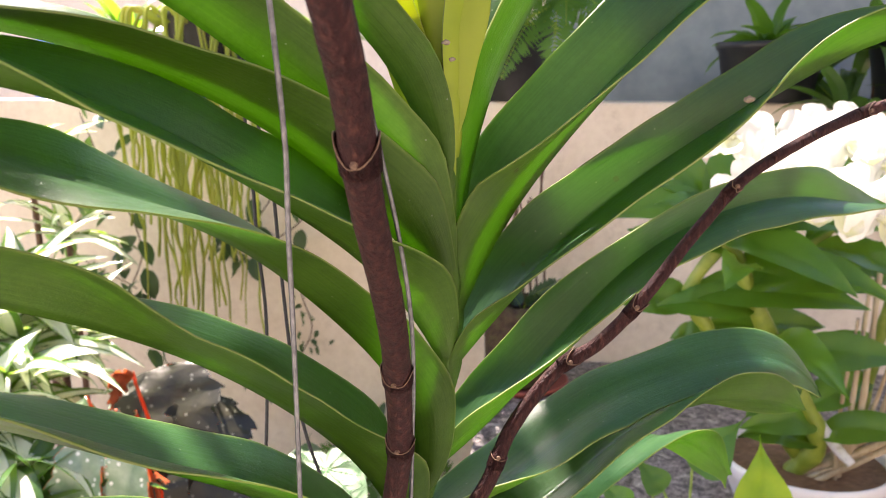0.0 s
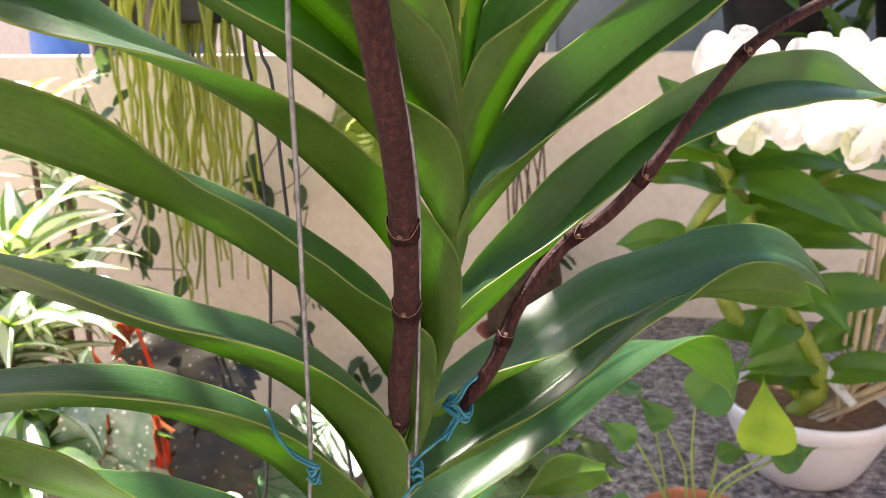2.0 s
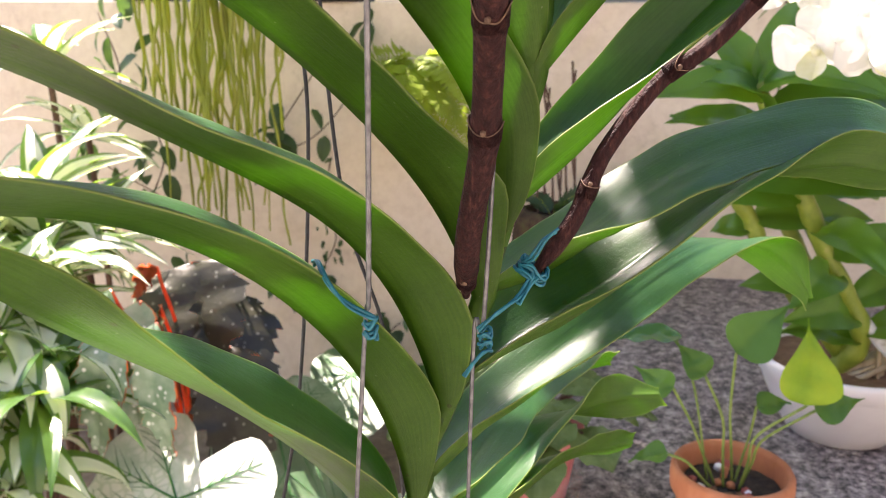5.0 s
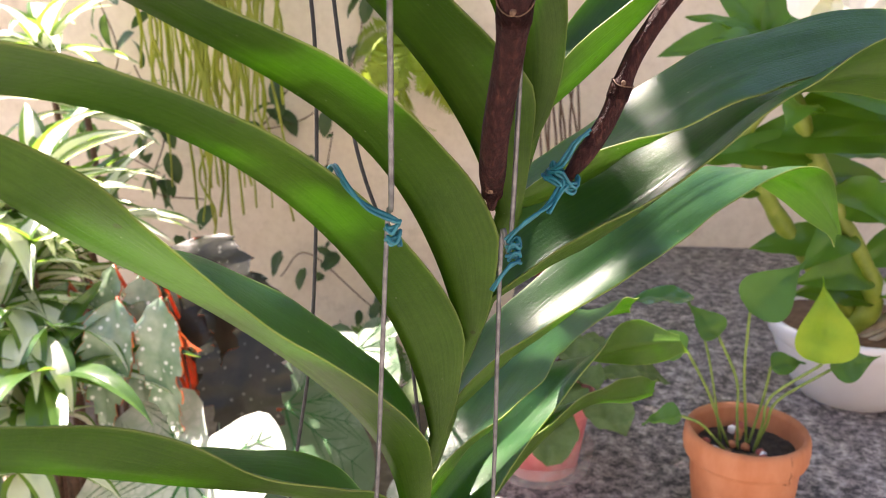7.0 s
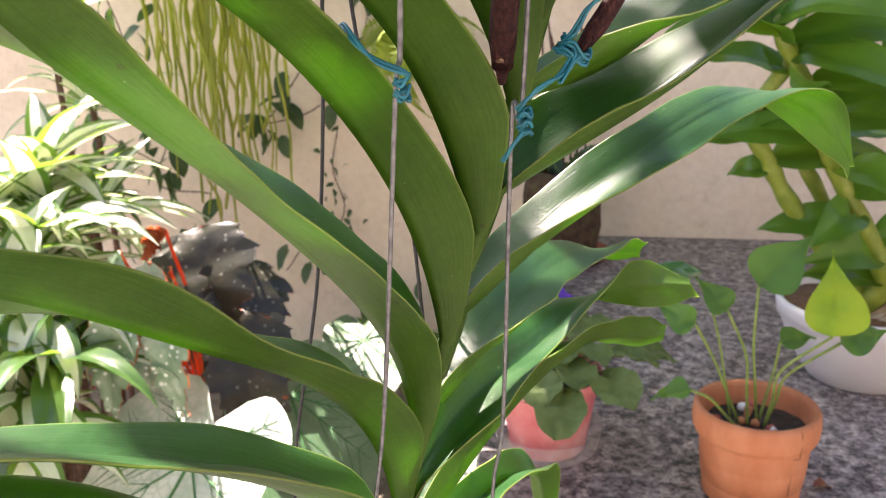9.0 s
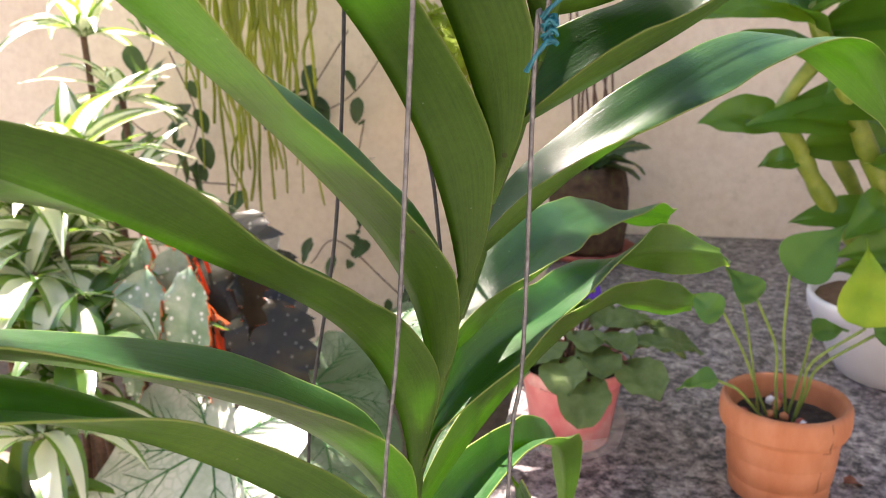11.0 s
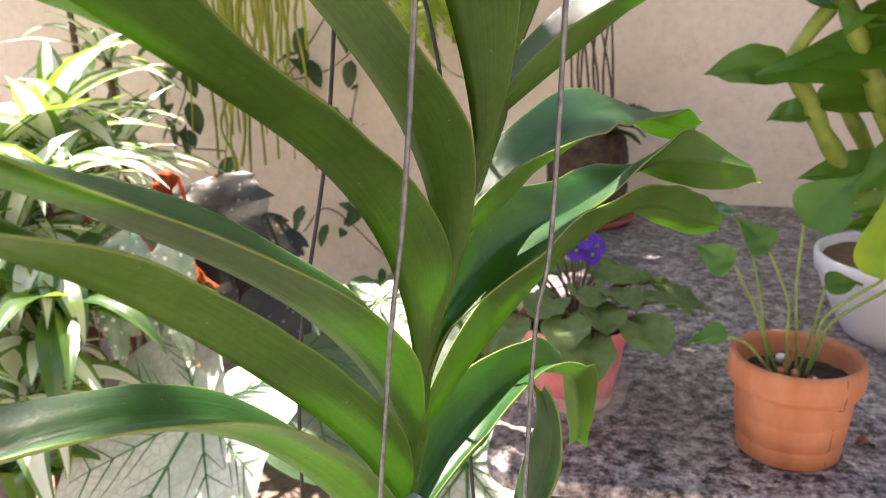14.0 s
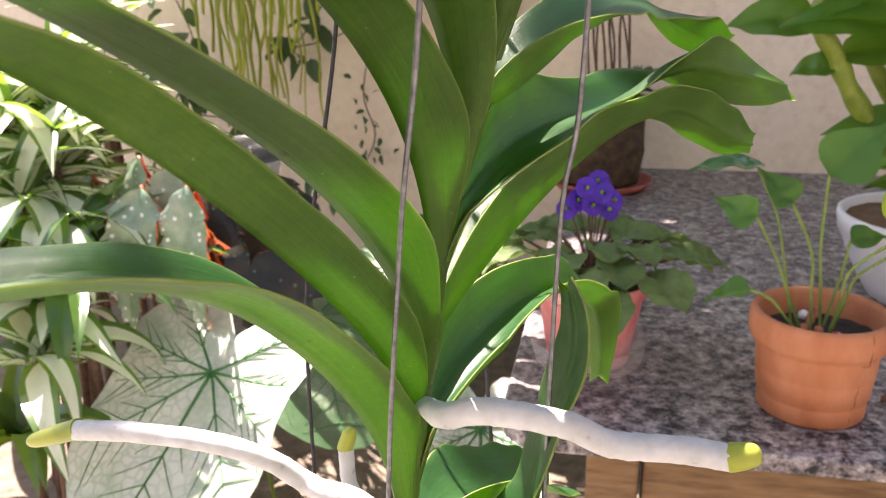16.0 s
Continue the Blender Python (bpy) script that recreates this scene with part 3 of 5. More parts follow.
vanda_leaf(0.872, 67.3, (28.1, -0.5, 9.1, -9.4, -14.5), 0.276, 0.0152, (-41.9, 5.0, 142.4), (4.0, 72.2), (8.5, -33.8), seed=20)
vanda_leaf(0.836, 55.0, (39.5, 21.0, 0.6, -20.3, -12.5), 0.269, 0.0129, (48.1, 24.3, 78.3), (12.0, 69.0), (27.9, -22.7), seed=21)
vanda_leaf(0.800, 70.4, (32.9, -2.8, -21.2, -36.4, -100.6), 0.264, 0.0151, (-17.1, -28.5, 17.2), (4.0, 47.3), (17.2, -8.9), seed=22)
vanda_leaf(1.133, 30.4, (91.5, 61.6, 26.9, -11.8, -39.4), 0.341, 0.0176, (5.9, -3.3, -17.6), (12.7, 73.9), (-3.1, -1.0), seed=23)
vanda_leaf(1.18, 216.0, (86.0, 78.0, 72.0, 66.0, 62.0), 0.2, 0.0200, (0.0, 0.0, 0.0), (9.0, 40.0), (0.0, 0.0), seed=24, young=True)
vanda_leaf(1.196, 35.4, (78.3, 63.2, 52.3, 42.7, 33.7), 0.24, 0.0208, (0.9, -12.2, -25.4), (4.0, 30.0), (0.1, 0.0), seed=25, young=True)
vanda_leaf(1.143, 218.1, (79.0, 70.3, 63.6, 57.6, 51.9), 0.22, 0.0136, (-0.0, -2.8, -5.6), (14.0, 64.3), (0.3, 0.0), seed=26, young=True)
vanda_leaf(0.718, 16.8, (53.5, 42.7, 82.6, 71.8, 122.3), 0.150, 0.0118, (-0.6, -1.0, -23.8), (12.1, 82.8), (-6.4, -3.0), seed=27)
vanda_leaf(0.748, 63.6, (48.2, -12.3, -21.3, -27.1, -31.6), 0.109, 0.0187, (16.3, -3.8, -23.8), (10.5, 61.2), (5.0, 0.0), seed=28)


# ---- spikes, roots, wires and ties on the vanda ----
M_SCAR = plain("pale_bract_scar", [(0.3, (0.05, 0.025, 0.016)), (0.7, (0.22, 0.13, 0.08))], 400, 0.7)


def spike(pts, r0, r1, nodes, seed):
    """A woody cut flower spike with swollen nodes and dry bracts."""
    def rad(u):
        r = r0 + (r1 - r0) * u
        r *= 1 - 0.7 * max(0.0, (u - 0.94) / 0.06)
        for a in nodes:
            r *= 1 + 0.16 * math.exp(-((u - a) / 0.014) ** 2)
        return r
    sp = part("flower_spike", tube(pts, rad, 14, 120, lumps=0.035, seed=seed), M_SPIKE, vanda, "purple-brown woody old flower spike")
    line = smooth_line(pts, 240)
    for i, a in enumerate(nodes):
        k = int(a * 240)
        p, d = line[k], (line[min(k + 2, 240)] - line[max(k - 2, 0)]).normalized()
        if d.z < 0:
            d = -d
        x = d.cross(Vector((0, 1, 0))).normalized()
        y = x.cross(d)
        r = rad(a)
        # a torn collar: low in front, two ears at the sides, a pale worn rim
        def top(th):
            return 0.0008 + 0.6 * (0.0020 + 0.0012 * math.sin(i * 2.3 + seed)) * (1 - math.cos(2 * th)) ** 1.6 + 0.0016 * noise.noise(Vector((th * 1.3, i, seed)))
        ths = [n * math.tau / 24 for n in range(25)]
        rows = [[p + d * (h / 5 * (top(th) + 0.003) - 0.003) + (x * math.sin(th) - y * math.cos(th)) * r * (1.006 + 0.014 * (h / 5) ** 2) for th in ths] for h in range(6)]
        bm = sheet(rows)
        bmesh.ops.solidify(bm, geom=bm.faces, thickness=0.0003)
        part("bract", bm, M_SPIKE, sp)
        part("bract_rim", tube(rows[-1], 0.00020, 6, 60, lumps=0.4, seed=i), M_SCAR, sp)
        bud = p + d * 0.0018 - y * r * 0.98
        part("bud_scar", tube([bud + y * 0.001, bud - y * 0.0004, bud - y * 0.0005], 0.0008, 8, 4), M_SCAR, sp)


spike([(0.122, 0.075, 1.30), (0.119, 0.098, 1.26), (0.123, 0.125, 1.215), (0.123, 0.140, 1.197), (0.122, 0.156, 1.175), (0.121, 0.187, 1.140), (0.118, 0.212, 1.112), (0.115, 0.230, 1.081), (0.109, 0.246, 1.05), (0.1065, 0.262, 1.026)], 0.0042, 0.0040, (0.40, 0.655, 0.765, 0.965), 1)
spike([(0.345, 0.335, 1.203), (0.284, 0.315, 1.192), (0.235, 0.288, 1.171), (0.214, 0.280, 1.150), (0.195, 0.274, 1.125), (0.180, 0.276, 1.107), (0.165, 0.278, 1.095), (0.149, 0.274, 1.073), (0.140, 0.270, 1.051), (0.126, 0.268, 1.030)], 0.0018, 0.0031, (0.13, 0.27, 0.47, 0.64, 0.84), 2)


def speck(at, size, seed):
    """A dried speck stuck to a leaf."""
    bm = bmesh.new()
    bmesh.ops.create_icosphere(bm, subdivisions=2, radius=size)
    for v in bm.verts:
        v.co = Vector((v.co.x * 1.3, v.co.y * 0.6, v.co.z * 0.8)) * (1 + 0.4 * noise.noise(v.co * 900 + Vector((seed, 0, 0))))
    part("dried_speck", bm, M_SPECK, vanda, "small dried grey-brown speck").location = at


M_SPECK = plain("dried_speck", [(0.3, (0.10, 0.07, 0.04)), (0.7, (0.34, 0.28, 0.20))], 900, 0.9)
for i, (at, size) in enumerate((((0.186, 0.332, 1.0375), 0.0015), ((0.222, 0.253, 1.195), 0.0014), ((0.129, 0.236, 1.212), 0.0011), ((0.131, 0.236, 1.207), 0.0008))):
    speck(at, size, i)


def root(pts, r, tip):
    ob = part("aerial_root", tube(pts, lambda u: r * (0.8 + 0.2 * min(1, u * 8)), 14, 70, lumps=0.10, seed=r * 1000), M_ROOT, vanda, "thick white aerial root")
    line = smooth_line(pts, 40)
    a, b = line[-1], Vector(tip)
    part("root_tip", tube([a - (b - a) * 0.12, a, a * 0.6 + b * 0.4, a * 0.2 + b * 0.8, b], lambda u: r * 0.98 * math.sqrt(max(0.0, 1 - max(0, u - 0.2) ** 2 / 0.66)) + 0.0003, 14, 24), M_ROOTTIP, ob, "growing yellow-green root tip")


root([(0.062, 0.278, 0.812), (0.071, 0.266, 0.816), (0.083, 0.262, 0.821), (0.105, 0.262, 0.819), (0.118, 0.264, 0.813), (0.136, 0.266, 0.812), (0.150, 0.266, 0.811)], 0.0039, (0.158, 0.266, 0.813))
root([(0.058, 0.285, 0.752), (0.036, 0.290, 0.766), (0.016, 0.300, 0.763), (-0.000, 0.300, 0.772), (-0.021, 0.300, 0.777), (-0.054, 0.305, 0.775), (-0.086, 0.310, 0.770)], 0.0039, (-0.109, 0.312, 0.761))
root([(0.056, 0.300, 0.752), (0.016, 0.360, 0.715), (0.005, 0.370, 0.716), (0.002, 0.375, 0.733)], 0.0036, (0.005, 0.375, 0.743))

hanger = thing("wire_hanger", "long galvanised wire hanger with four strands", "hanger")
HOOK = (0.085, 0.30, 2.30)
part("wire", tube([(0.05, 0.262, 0.68), (0.056, 0.255, 0.794), (0.064, 0.248, 0.878), (0.072, 0.238, 0.929), (0.081, 0.228, 1.025), (0.086, 0.214, 1.046), (0.093, 0.190, 1.153), (0.094, 0.178, 1.220), (0.066, 0.190, 1.45), (0.076, 0.23, 1.8), HOOK], 0.00076, 8, 120), M_WIRE, hanger)
part("wire", tube([(0.096, 0.30, 0.68), (0.098, 0.290, 0.775), (0.101, 0.283, 0.870), (0.106, 0.272, 0.910), (0.110, 0.256, 1.015), (0.113, 0.253, 1.017), (0.116, 0.248, 1.075), (0.118, 0.238, 1.118), (0.115, 0.233, 1.151), (0.107, 0.228, 1.194), (0.100, 0.226, 1.23), (0.092, 0.25, 1.6), HOOK], 0.00076, 8, 120), M_WIRE, hanger)
part("wire", tube([(-0.024, 0.4, 0.66), (-0.024, 0.400, 0.686), (-0.021, 0.400, 0.802), (0.000, 0.400, 0.922), (0.010, 0.400, 1.059), (0.006, 0.400, 1.140), (0.010, 0.39, 1.30), HOOK], 0.00095, 8, 80), M_DARKWIRE, hanger)
part("wire", tube([(0.065, 0.41, 0.70), (0.053, 0.400, 0.901), (0.046, 0.400, 0.960), (0.027, 0.400, 1.025), (0.017, 0.400, 1.140), (0.015, 0.39, 1.30), HOOK], 0.00095, 8, 80), M_DARKWIRE, hanger)


def twine(pts, name="twine_tie", label="blue-green plastic twine tied round a wire"):
    """Two strands side by side and a knot round the wire."""
    ob = tagged(linked(name, tube(pts, 0.00062, 7, 90), M_TWINE), label, "tie")
    part("strand", tube([Vector(p) + Vector((0.0006, -0.0008, 0.0013 * math.sin(i * 1.7))) for i, p in enumerate(pts)], 0.00052, 7, 90), M_TWINE, ob)
    return ob


def knot(c, r, turns, h):
    return [(c[0] + r * math.cos(a), c[1] + r * math.sin(a), c[2] + h * a / (turns * math.tau)) for a in [k * math.tau / 8 for k in range(int(turns * 8) + 1)]]


KL, KR = (0.084, 0.222, 1.027), (0.114, 0.250, 1.017)
twine(knot((KL[0], KL[1], KL[2] - 0.002), 0.0018, 2.0, 0.006) + [(KL[0] + 0.001, KL[1] - 0.002, KL[2] + 0.006), (0.077, 0.222, 1.036), (0.071, 0.225, 1.040), (0.066, 0.232, 1.044), (0.062, 0.240, 1.042)])
WA, WB = Vector((0.123, 0.266, 1.027)), Vector((0.130, 0.266, 1.040))
WD = (WB - WA).normalized()
WX = WD.cross(Vector((0, 1, 0))).normalized()
WY = WD.cross(WX)
WRAP = [tuple(WA.lerp(WB, 0.55 + 0.30 * k / 27 + 0.04 * math.sin(k * 1.9)) + 0.0047 * (WX * math.cos(k * math.tau / 9) + WY * math.sin(k * math.tau / 9))) for k in range(20)]
ALONG = [(0.118, 0.250, 1.025), (0.123, 0.256, 1.028), (0.126, 0.260, 1.032), (0.128, 0.262, 1.036)]
twine([(0.108, 0.246, 1.005), (0.113, 0.246, 1.012)] + knot((KR[0], KR[1], KR[2] - 0.004), 0.0018, 2.5, 0.007) + ALONG + WRAP + [(0.128, 0.260, 1.042), (0.131, 0.259, 1.047), (0.135, 0.258, 1.050)])
twine([tuple(Vector(q) + Vector((0.0008, 0.0, -0.0016))) for q in ALONG[1:]] + [tuple(WA.lerp(WB, 0.5 + 0.12 * k / 14) + 0.0050 * (WX * math.cos(k * math.tau / 9) + WY * math.sin(k * math.tau / 9))) for k in range(7)], label="blue-green plastic twine wound round a flower spike")

# ---- ground, wall, bench ----
tagged(linked("ground", block(-30, 30, -30, 60, -0.3, 0, 0), M_GROUND, smooth=False), "dry brown garden soil in patchy sun", "ground", kind="structure")
# added out of view: a pale sunlit slab that bounces light under the leaves
tagged(linked("pavement", block(-4, 3.2, -2.0, 0.80, -0.02, 0.03, 0.004), M_BOUNCE, smooth=False), "unseen pale slab added to bounce sun up to leaf undersides", "paving", kind="structure")
tagged(linked("wall_back", block(-4, 4, 2.225, 2.37, -0.02, 1.145, 0.006), M_WALL, smooth=False), "cream painted garden wall with damp marks", "wall", kind="structure")
tagged(linked("wall_house", block(-4, 4, -2.2, -2.0, -0.02, 2.9, 0.01), M_HOUSE, smooth=False), "grey-beige house wall facing the garden", "wall", kind="structure")
tagged(linked("wall_side", block(3.2, 3.4, -2.0, 2.2, -0.02, 2.6, 0.01), M_HOUSE, smooth=False), "grey-beige side wall of the garden", "wall", kind="structure")
tagged(linked("wall_far", block(-9, 9, 5.5, 5.7, -0.02, 3.2, 0.01), M_WALL, smooth=False), "cream house wall beyond the garden", "wall", kind="structure")


def bench():
    b = thing("bench", "polished speckled granite slab on a pale wooden frame", "bench")
    bm = bmesh.new()
    pts = [(2.2, 0.893), (2.2, 2.222), (0.0, 2.222), (0.0, 1.0)]
    pts += [(0.055 - 0.055 * math.cos(a), 0.935 - 0.055 * math.sin(a)) for a in [k * math.pi / 16 for k in range(9)]]
    f = bm.faces.new([bm.verts.new((x, y, 0.428)) for x, y in pts])
    up = bmesh.ops.extrude_face_region(bm, geom=[f])["geom"]
    bmesh.ops.translate(bm, verts=[v for v in up if isinstance(v, bmesh.types.BMVert)], vec=(0, 0, 0.022))
    bmesh.ops.recalc_face_normals(bm, faces=bm.faces)
    bmesh.ops.bevel(bm, geom=[e for e in bm.edges if abs(e.verts[0].co.z - e.verts[1].co.z) < 1e-4], offset=0.004, segments=3, affect="EDGES", profile=0.5)
    linked("slab", bm, M_GRANITE, b, smooth=False)
    for x0, x1, y0, y1, z0, z1 in ((0.10, 0.16, 0.93, 0.99, 0, 0.425), (0.165, 2.1, 0.94, 0.965, 0.30, 0.425), (1.9, 1.96, 0.93, 0.99, 0, 0.425), (0.10, 0.16, 2.1, 2.16, 0, 0.425), (1.9, 1.96, 2.1, 2.16, 0, 0.425)):
        linked("rail" if x1 - x0 > 1 else "leg", block(x0, x1, y0, y1, z0, z1, 0.003), M_WOOD, b, smooth=False)
    return b


bench()


# ---- pots ----
def potted(name, label, at, profile, mat, fill_r, fill_z, fill_mat, category="flowerpot", body_label=""):
    """A turned pot with what fills it."""
    p = thing(name, label, category, at=at)
    part("body", turned(profile, 56), mat, p, body_label)
    rows = [[Vector((fill_r * (i / 8) * math.cos(k * math.tau / 32), fill_r * (i / 8) * math.sin(k * math.tau / 32), fill_z + 0.004 * noise.noise(Vector((i * 0.7, k * 0.8, fill_z * 99))))) for k in range(32)] for i in range(9)]
    part("potting_mix", sheet(rows, closed_v=True), fill_mat, p, "dark potting mix" if fill_mat == M_SOIL else "brown coir fibre")
    return p


terra = potted("terracotta_pot", "small terracotta flowerpot with a rolled rim on granite", (0.350, 1.0, 0.45),
    [(0.0, 0.004), (0.050, 0.002), (0.0555, 0.0), (0.0585, 0.003), (0.0592, 0.018), (0.0594, 0.0215), (0.0584, 0.023), (0.0590, 0.0245), (0.0612, 0.026), (0.0640, 0.052), (0.0634, 0.0535), (0.0642, 0.055), (0.0660, 0.080), (0.0665, 0.084), (0.0725, 0.087), (0.0745, 0.092), (0.0755, 0.104), (0.0745, 0.116), (0.0715, 0.1215), (0.067, 0.1205), (0.0645, 0.114), (0.0625, 0.09), (0.058, 0.075)], M_TERRA, 0.0615, 0.092, M_SOIL)
CRACK = [(0.0640 + 0.03 * (z - 0.055) if z < 0.083 else 0.0755, -1.02 + 0.012 * math.sin(z * 140) + 0.012 * math.sin(z * 410), z) for z in [0.006 + 0.006 * k for k in range(20)]]
part("crack", tube([((r - 0.0003 if 0.026 < z < 0.083 else (0.0588 if z < 0.03 else r - 0.0006)) * math.cos(a), (r - 0.0003 if 0.026 < z < 0.083 else (0.0588 if z < 0.03 else r - 0.0006)) * math.sin(a), z) for r, a, z in CRACK], 0.00034, 5, 60), M_MOSSY, terra, "fine dark crack")
for i in range(24):
    a, r = random.uniform(0, math.tau), 0.05 * math.sqrt(random.random())
    bm = bmesh.new()
    bmesh.ops.create_icosphere(bm, subdivisions=1, radius=random.uniform(0.004, 0.009))
    for v in bm.verts:
        v.co *= 1 + 0.35 * noise.noise(v.co * 300 + Vector((i, 0, 0)))
    st = part("pebble", bm, (M_REDCLAY, M_TERRA, M_COIR, M_TERRA, M_WHITE)[i % 5], terra)
    st.location = (r * math.cos(a), r * math.sin(a), 0.096)
pink = potted("pink_pot", "faded pink plastic flowerpot on granite", (0.093, 1.085, 0.452),
    [(0.0, 0.003), (0.049, 0.0), (0.052, 0.003), (0.067, 0.092), (0.0675, 0.094), (0.0725, 0.0955), (0.0745, 0.112), (0.073, 0.114), (0.0708, 0.112), (0.068, 0.094), (0.062, 0.085)], M_PINK, 0.068, 0.093, M_SOIL)
dish = tagged(linked("saucer", turned([(0.0, 0.0005), (0.066, 0.0005), (0.070, 0.004), (0.076, 0.034), (0.0745, 0.034), (0.0685, 0.0045), (0.065, 0.0018), (0.0, 0.0018)], 48), M_CLEAR), "clear plastic saucer under the pink pot", "saucer")
dish.location = (0.093, 1.085, 0.45)
white = potted("white_pot", "wide white plastic bowl pot on granite", (0.590, 1.385, 0.45),
    [(0.0, 0.003), (0.078, 0.0), (0.084, 0.004), (0.100, 0.03), (0.122, 0.075), (0.131, 0.098), (0.132, 0.101), (0.136, 0.104), (0.139, 0.124), (0.138, 0.131), (0.134, 0.133), (0.130, 0.130), (0.127, 0.11), (0.12, 0.10)], M_WHITE, 0.127, 0.118, M_COIR)
back = potted("bark_planter", "dark mossy bark planter against the wall", (0.085, 2.02, 0.462),
    [(0.0, 0.002), (0.080, 0.0), (0.088, 0.01), (0.094, 0.08), (0.092, 0.14), (0.082, 0.185), (0.068, 0.203), (0.058, 0.198), (0.052, 0.18)], M_MOSSY, 0.056, 0.185, M_SOIL, "planter")
for i in range(9):
    x = 0.055 + 0.012 * i
    part("dry_stem", tube([(x - 0.085, 0.02 * math.sin(i), 0.17), (x - 0.10 + 0.012 * math.sin(i * 2.1), 0.05, 0.33), (x - 0.115 + 0.03 * math.sin(i * 1.3), 0.10, 0.50 + 0.06 * math.cos(i * 1.9))], 0.0028, 6, 14, lumps=0.3, seed=i), M_TWIG, back, "thin dry brown stem")
for v in back.children[0].data.vertices:
    v.co += v.normal * 0.008 * noise.noise(v.co * 45)
plate = tagged(linked("clay_saucer", turned([(0.0, 0.0005), (0.10, 0.0005), (0.118, 0.018), (0.114, 0.02), (0.1, 0.011), (0.0, 0.011)], 40), M_REDCLAY), "red clay saucer under the bark planter", "saucer")
plate.location = (0.085, 2.02, 0.45)


# ---- foliage builders ----
def blade(length, width, peak=0.45, droop=40, fold=0.25, nx=12, tip=1.3, wave=0.0, seed=0, rise=0.0):
    """A grid of points for a leaf along +x: widest at peak, bending down by droop degrees, folded up along its middle."""
    cols, pts, x, z = (-1, -0.6, -0.2, 0, 0.2, 0.6, 1), [], 0.0, 0.0
    for i in range(nx + 1):
        s = i / nx
        a = radians(rise - droop * s)
        if i:
            x += math.cos(a) * length / nx
            z += math.sin(a) * length / nx
        b = tip * (1 - peak) / peak
        sh = (s / peak) ** 1.0 * ((1 - s) / (1 - peak)) ** (b if b > 0.35 else 0.35) if 0 < s < 1 else 0.0
        hw = width / 2 * max(sh, 0.0) ** 0.62 + 0.0006
        pts.append([Vector((x - math.sin(a) * abs(c) * hw * fold, c * hw, z + math.cos(a) * abs(c) * hw * fold + wave * noise.noise(Vector((s * 5, c * 2, seed))))) for c in cols])
    return pts


def blade_mesh(*args, stripe=False, **kw):
    """stripe: the middle columns take the first material, the edges the second."""
    pts = blade(*args, **kw)
    return sheet(pts, mat=(lambda i, j: 0 if 1 <= j <= 4 else 1) if stripe else None)


def aim(at, az, rise=0, roll=0):
    """A pose at a point whose +x looks to az and rises."""
    return Matrix.Translation(at) @ Euler((0, 0, radians(az))).to_matrix().to_4x4() @ Euler((0, -radians(rise), 0)).to_matrix().to_4x4() @ Euler((radians(roll), 0, 0)).to_matrix().to_4x4()


def heart(length, width, rings=7, segs=40, cup=0.15, seed=0, notch=0.5, ripple=0.03, sharp=3):
    """A heart-shaped blade with its stalk point at the origin, tip along +x."""
    rows = []
    for i in range(rings + 1):
        r = i / rings
        row = []
        for k in range(segs):
            a = k / segs * math.tau
            c = math.cos(a)
            out = (0.42 + 0.58 * max(0, c) ** sharp if c > 0 else 0.42 + 0.14 * abs(c)) * (1 - notch * math.exp(-((math.pi - abs(a - math.pi) - math.pi) / 0.22) ** 2))
            x, y = r * out * length * math.cos(a) * (1.0 if c > 0 else 0.95), r * out * width * 1.18 * math.sin(a)
            h = cup * length * r * r * (abs(math.sin(a)) * 0.6 - 0.35 * max(0, c)) + ripple * length * r * noise.noise(Vector((r * 2 + seed, c * 2.2, math.sin(a) * 2.2)))
            row.append(Vector((x, y, h)))
        rows.append(row)
    bm = sheet(rows, closed_v=True)
    bmesh.ops.remove_doubles(bm, verts=bm.verts, dist=1e-6)
    return bm


def put(ob, m):
    ob.matrix_basis = m
    return ob


# ---- seedling in the terracotta pot ----
seedling = thing("philodendron_seedling", "young heart-leaved seedlings in a terracotta pot", "plant")
for foot, knee, top, az, rise, roll, size, mat in (
    ((0.352, 1.005), (0.340, 1.000, 0.650), (0.340, 1.000, 0.723), 12, 46, 58, 0.090, M_HEART),
    ((0.340, 0.995), (0.332, 1.000, 0.636), (0.307, 1.000, 0.691), 168, 48, -60, 0.052, M_HEART),
    ((0.330, 1.0), (0.295, 0.990, 0.629), (0.268, 0.980, 0.680), 168, 20, -80, 0.052, M_HEART),
    ((0.358, 0.99), (0.370, 0.980, 0.626), (0.419, 0.970, 0.674), 78, 74, 12, 0.098, M_YELLOW),
    ((0.362, 1.0), (0.380, 0.990, 0.616), (0.435, 0.990, 0.659), 5, 20, 55, 0.060, M_HEART),
    ((0.356, 1.01), (0.371, 1.020, 0.610), (0.375, 1.020, 0.646), 10, 12, 40, 0.045, M_HEART),
    ((0.326, 0.985), (0.288, 0.960, 0.594), (0.264, 0.950, 0.608), 180, -5, -20, 0.045, M_HEART)):
    f = Vector((*foot, 0.545))
    st = part("stalk", tube([f, f.lerp(Vector(knee), 0.5), knee, top], 0.0018, 8, 20), M_STALK, seedling)
    put(part("leaf", blade_mesh(size * 1.08, size * 0.68, 0.30, 30, 0.38, 22, 1.5, 0.006, size * 77), mat, seedling, "yellow-green heart-shaped leaf" if mat == M_YELLOW else ""), aim(top, az, rise, roll))

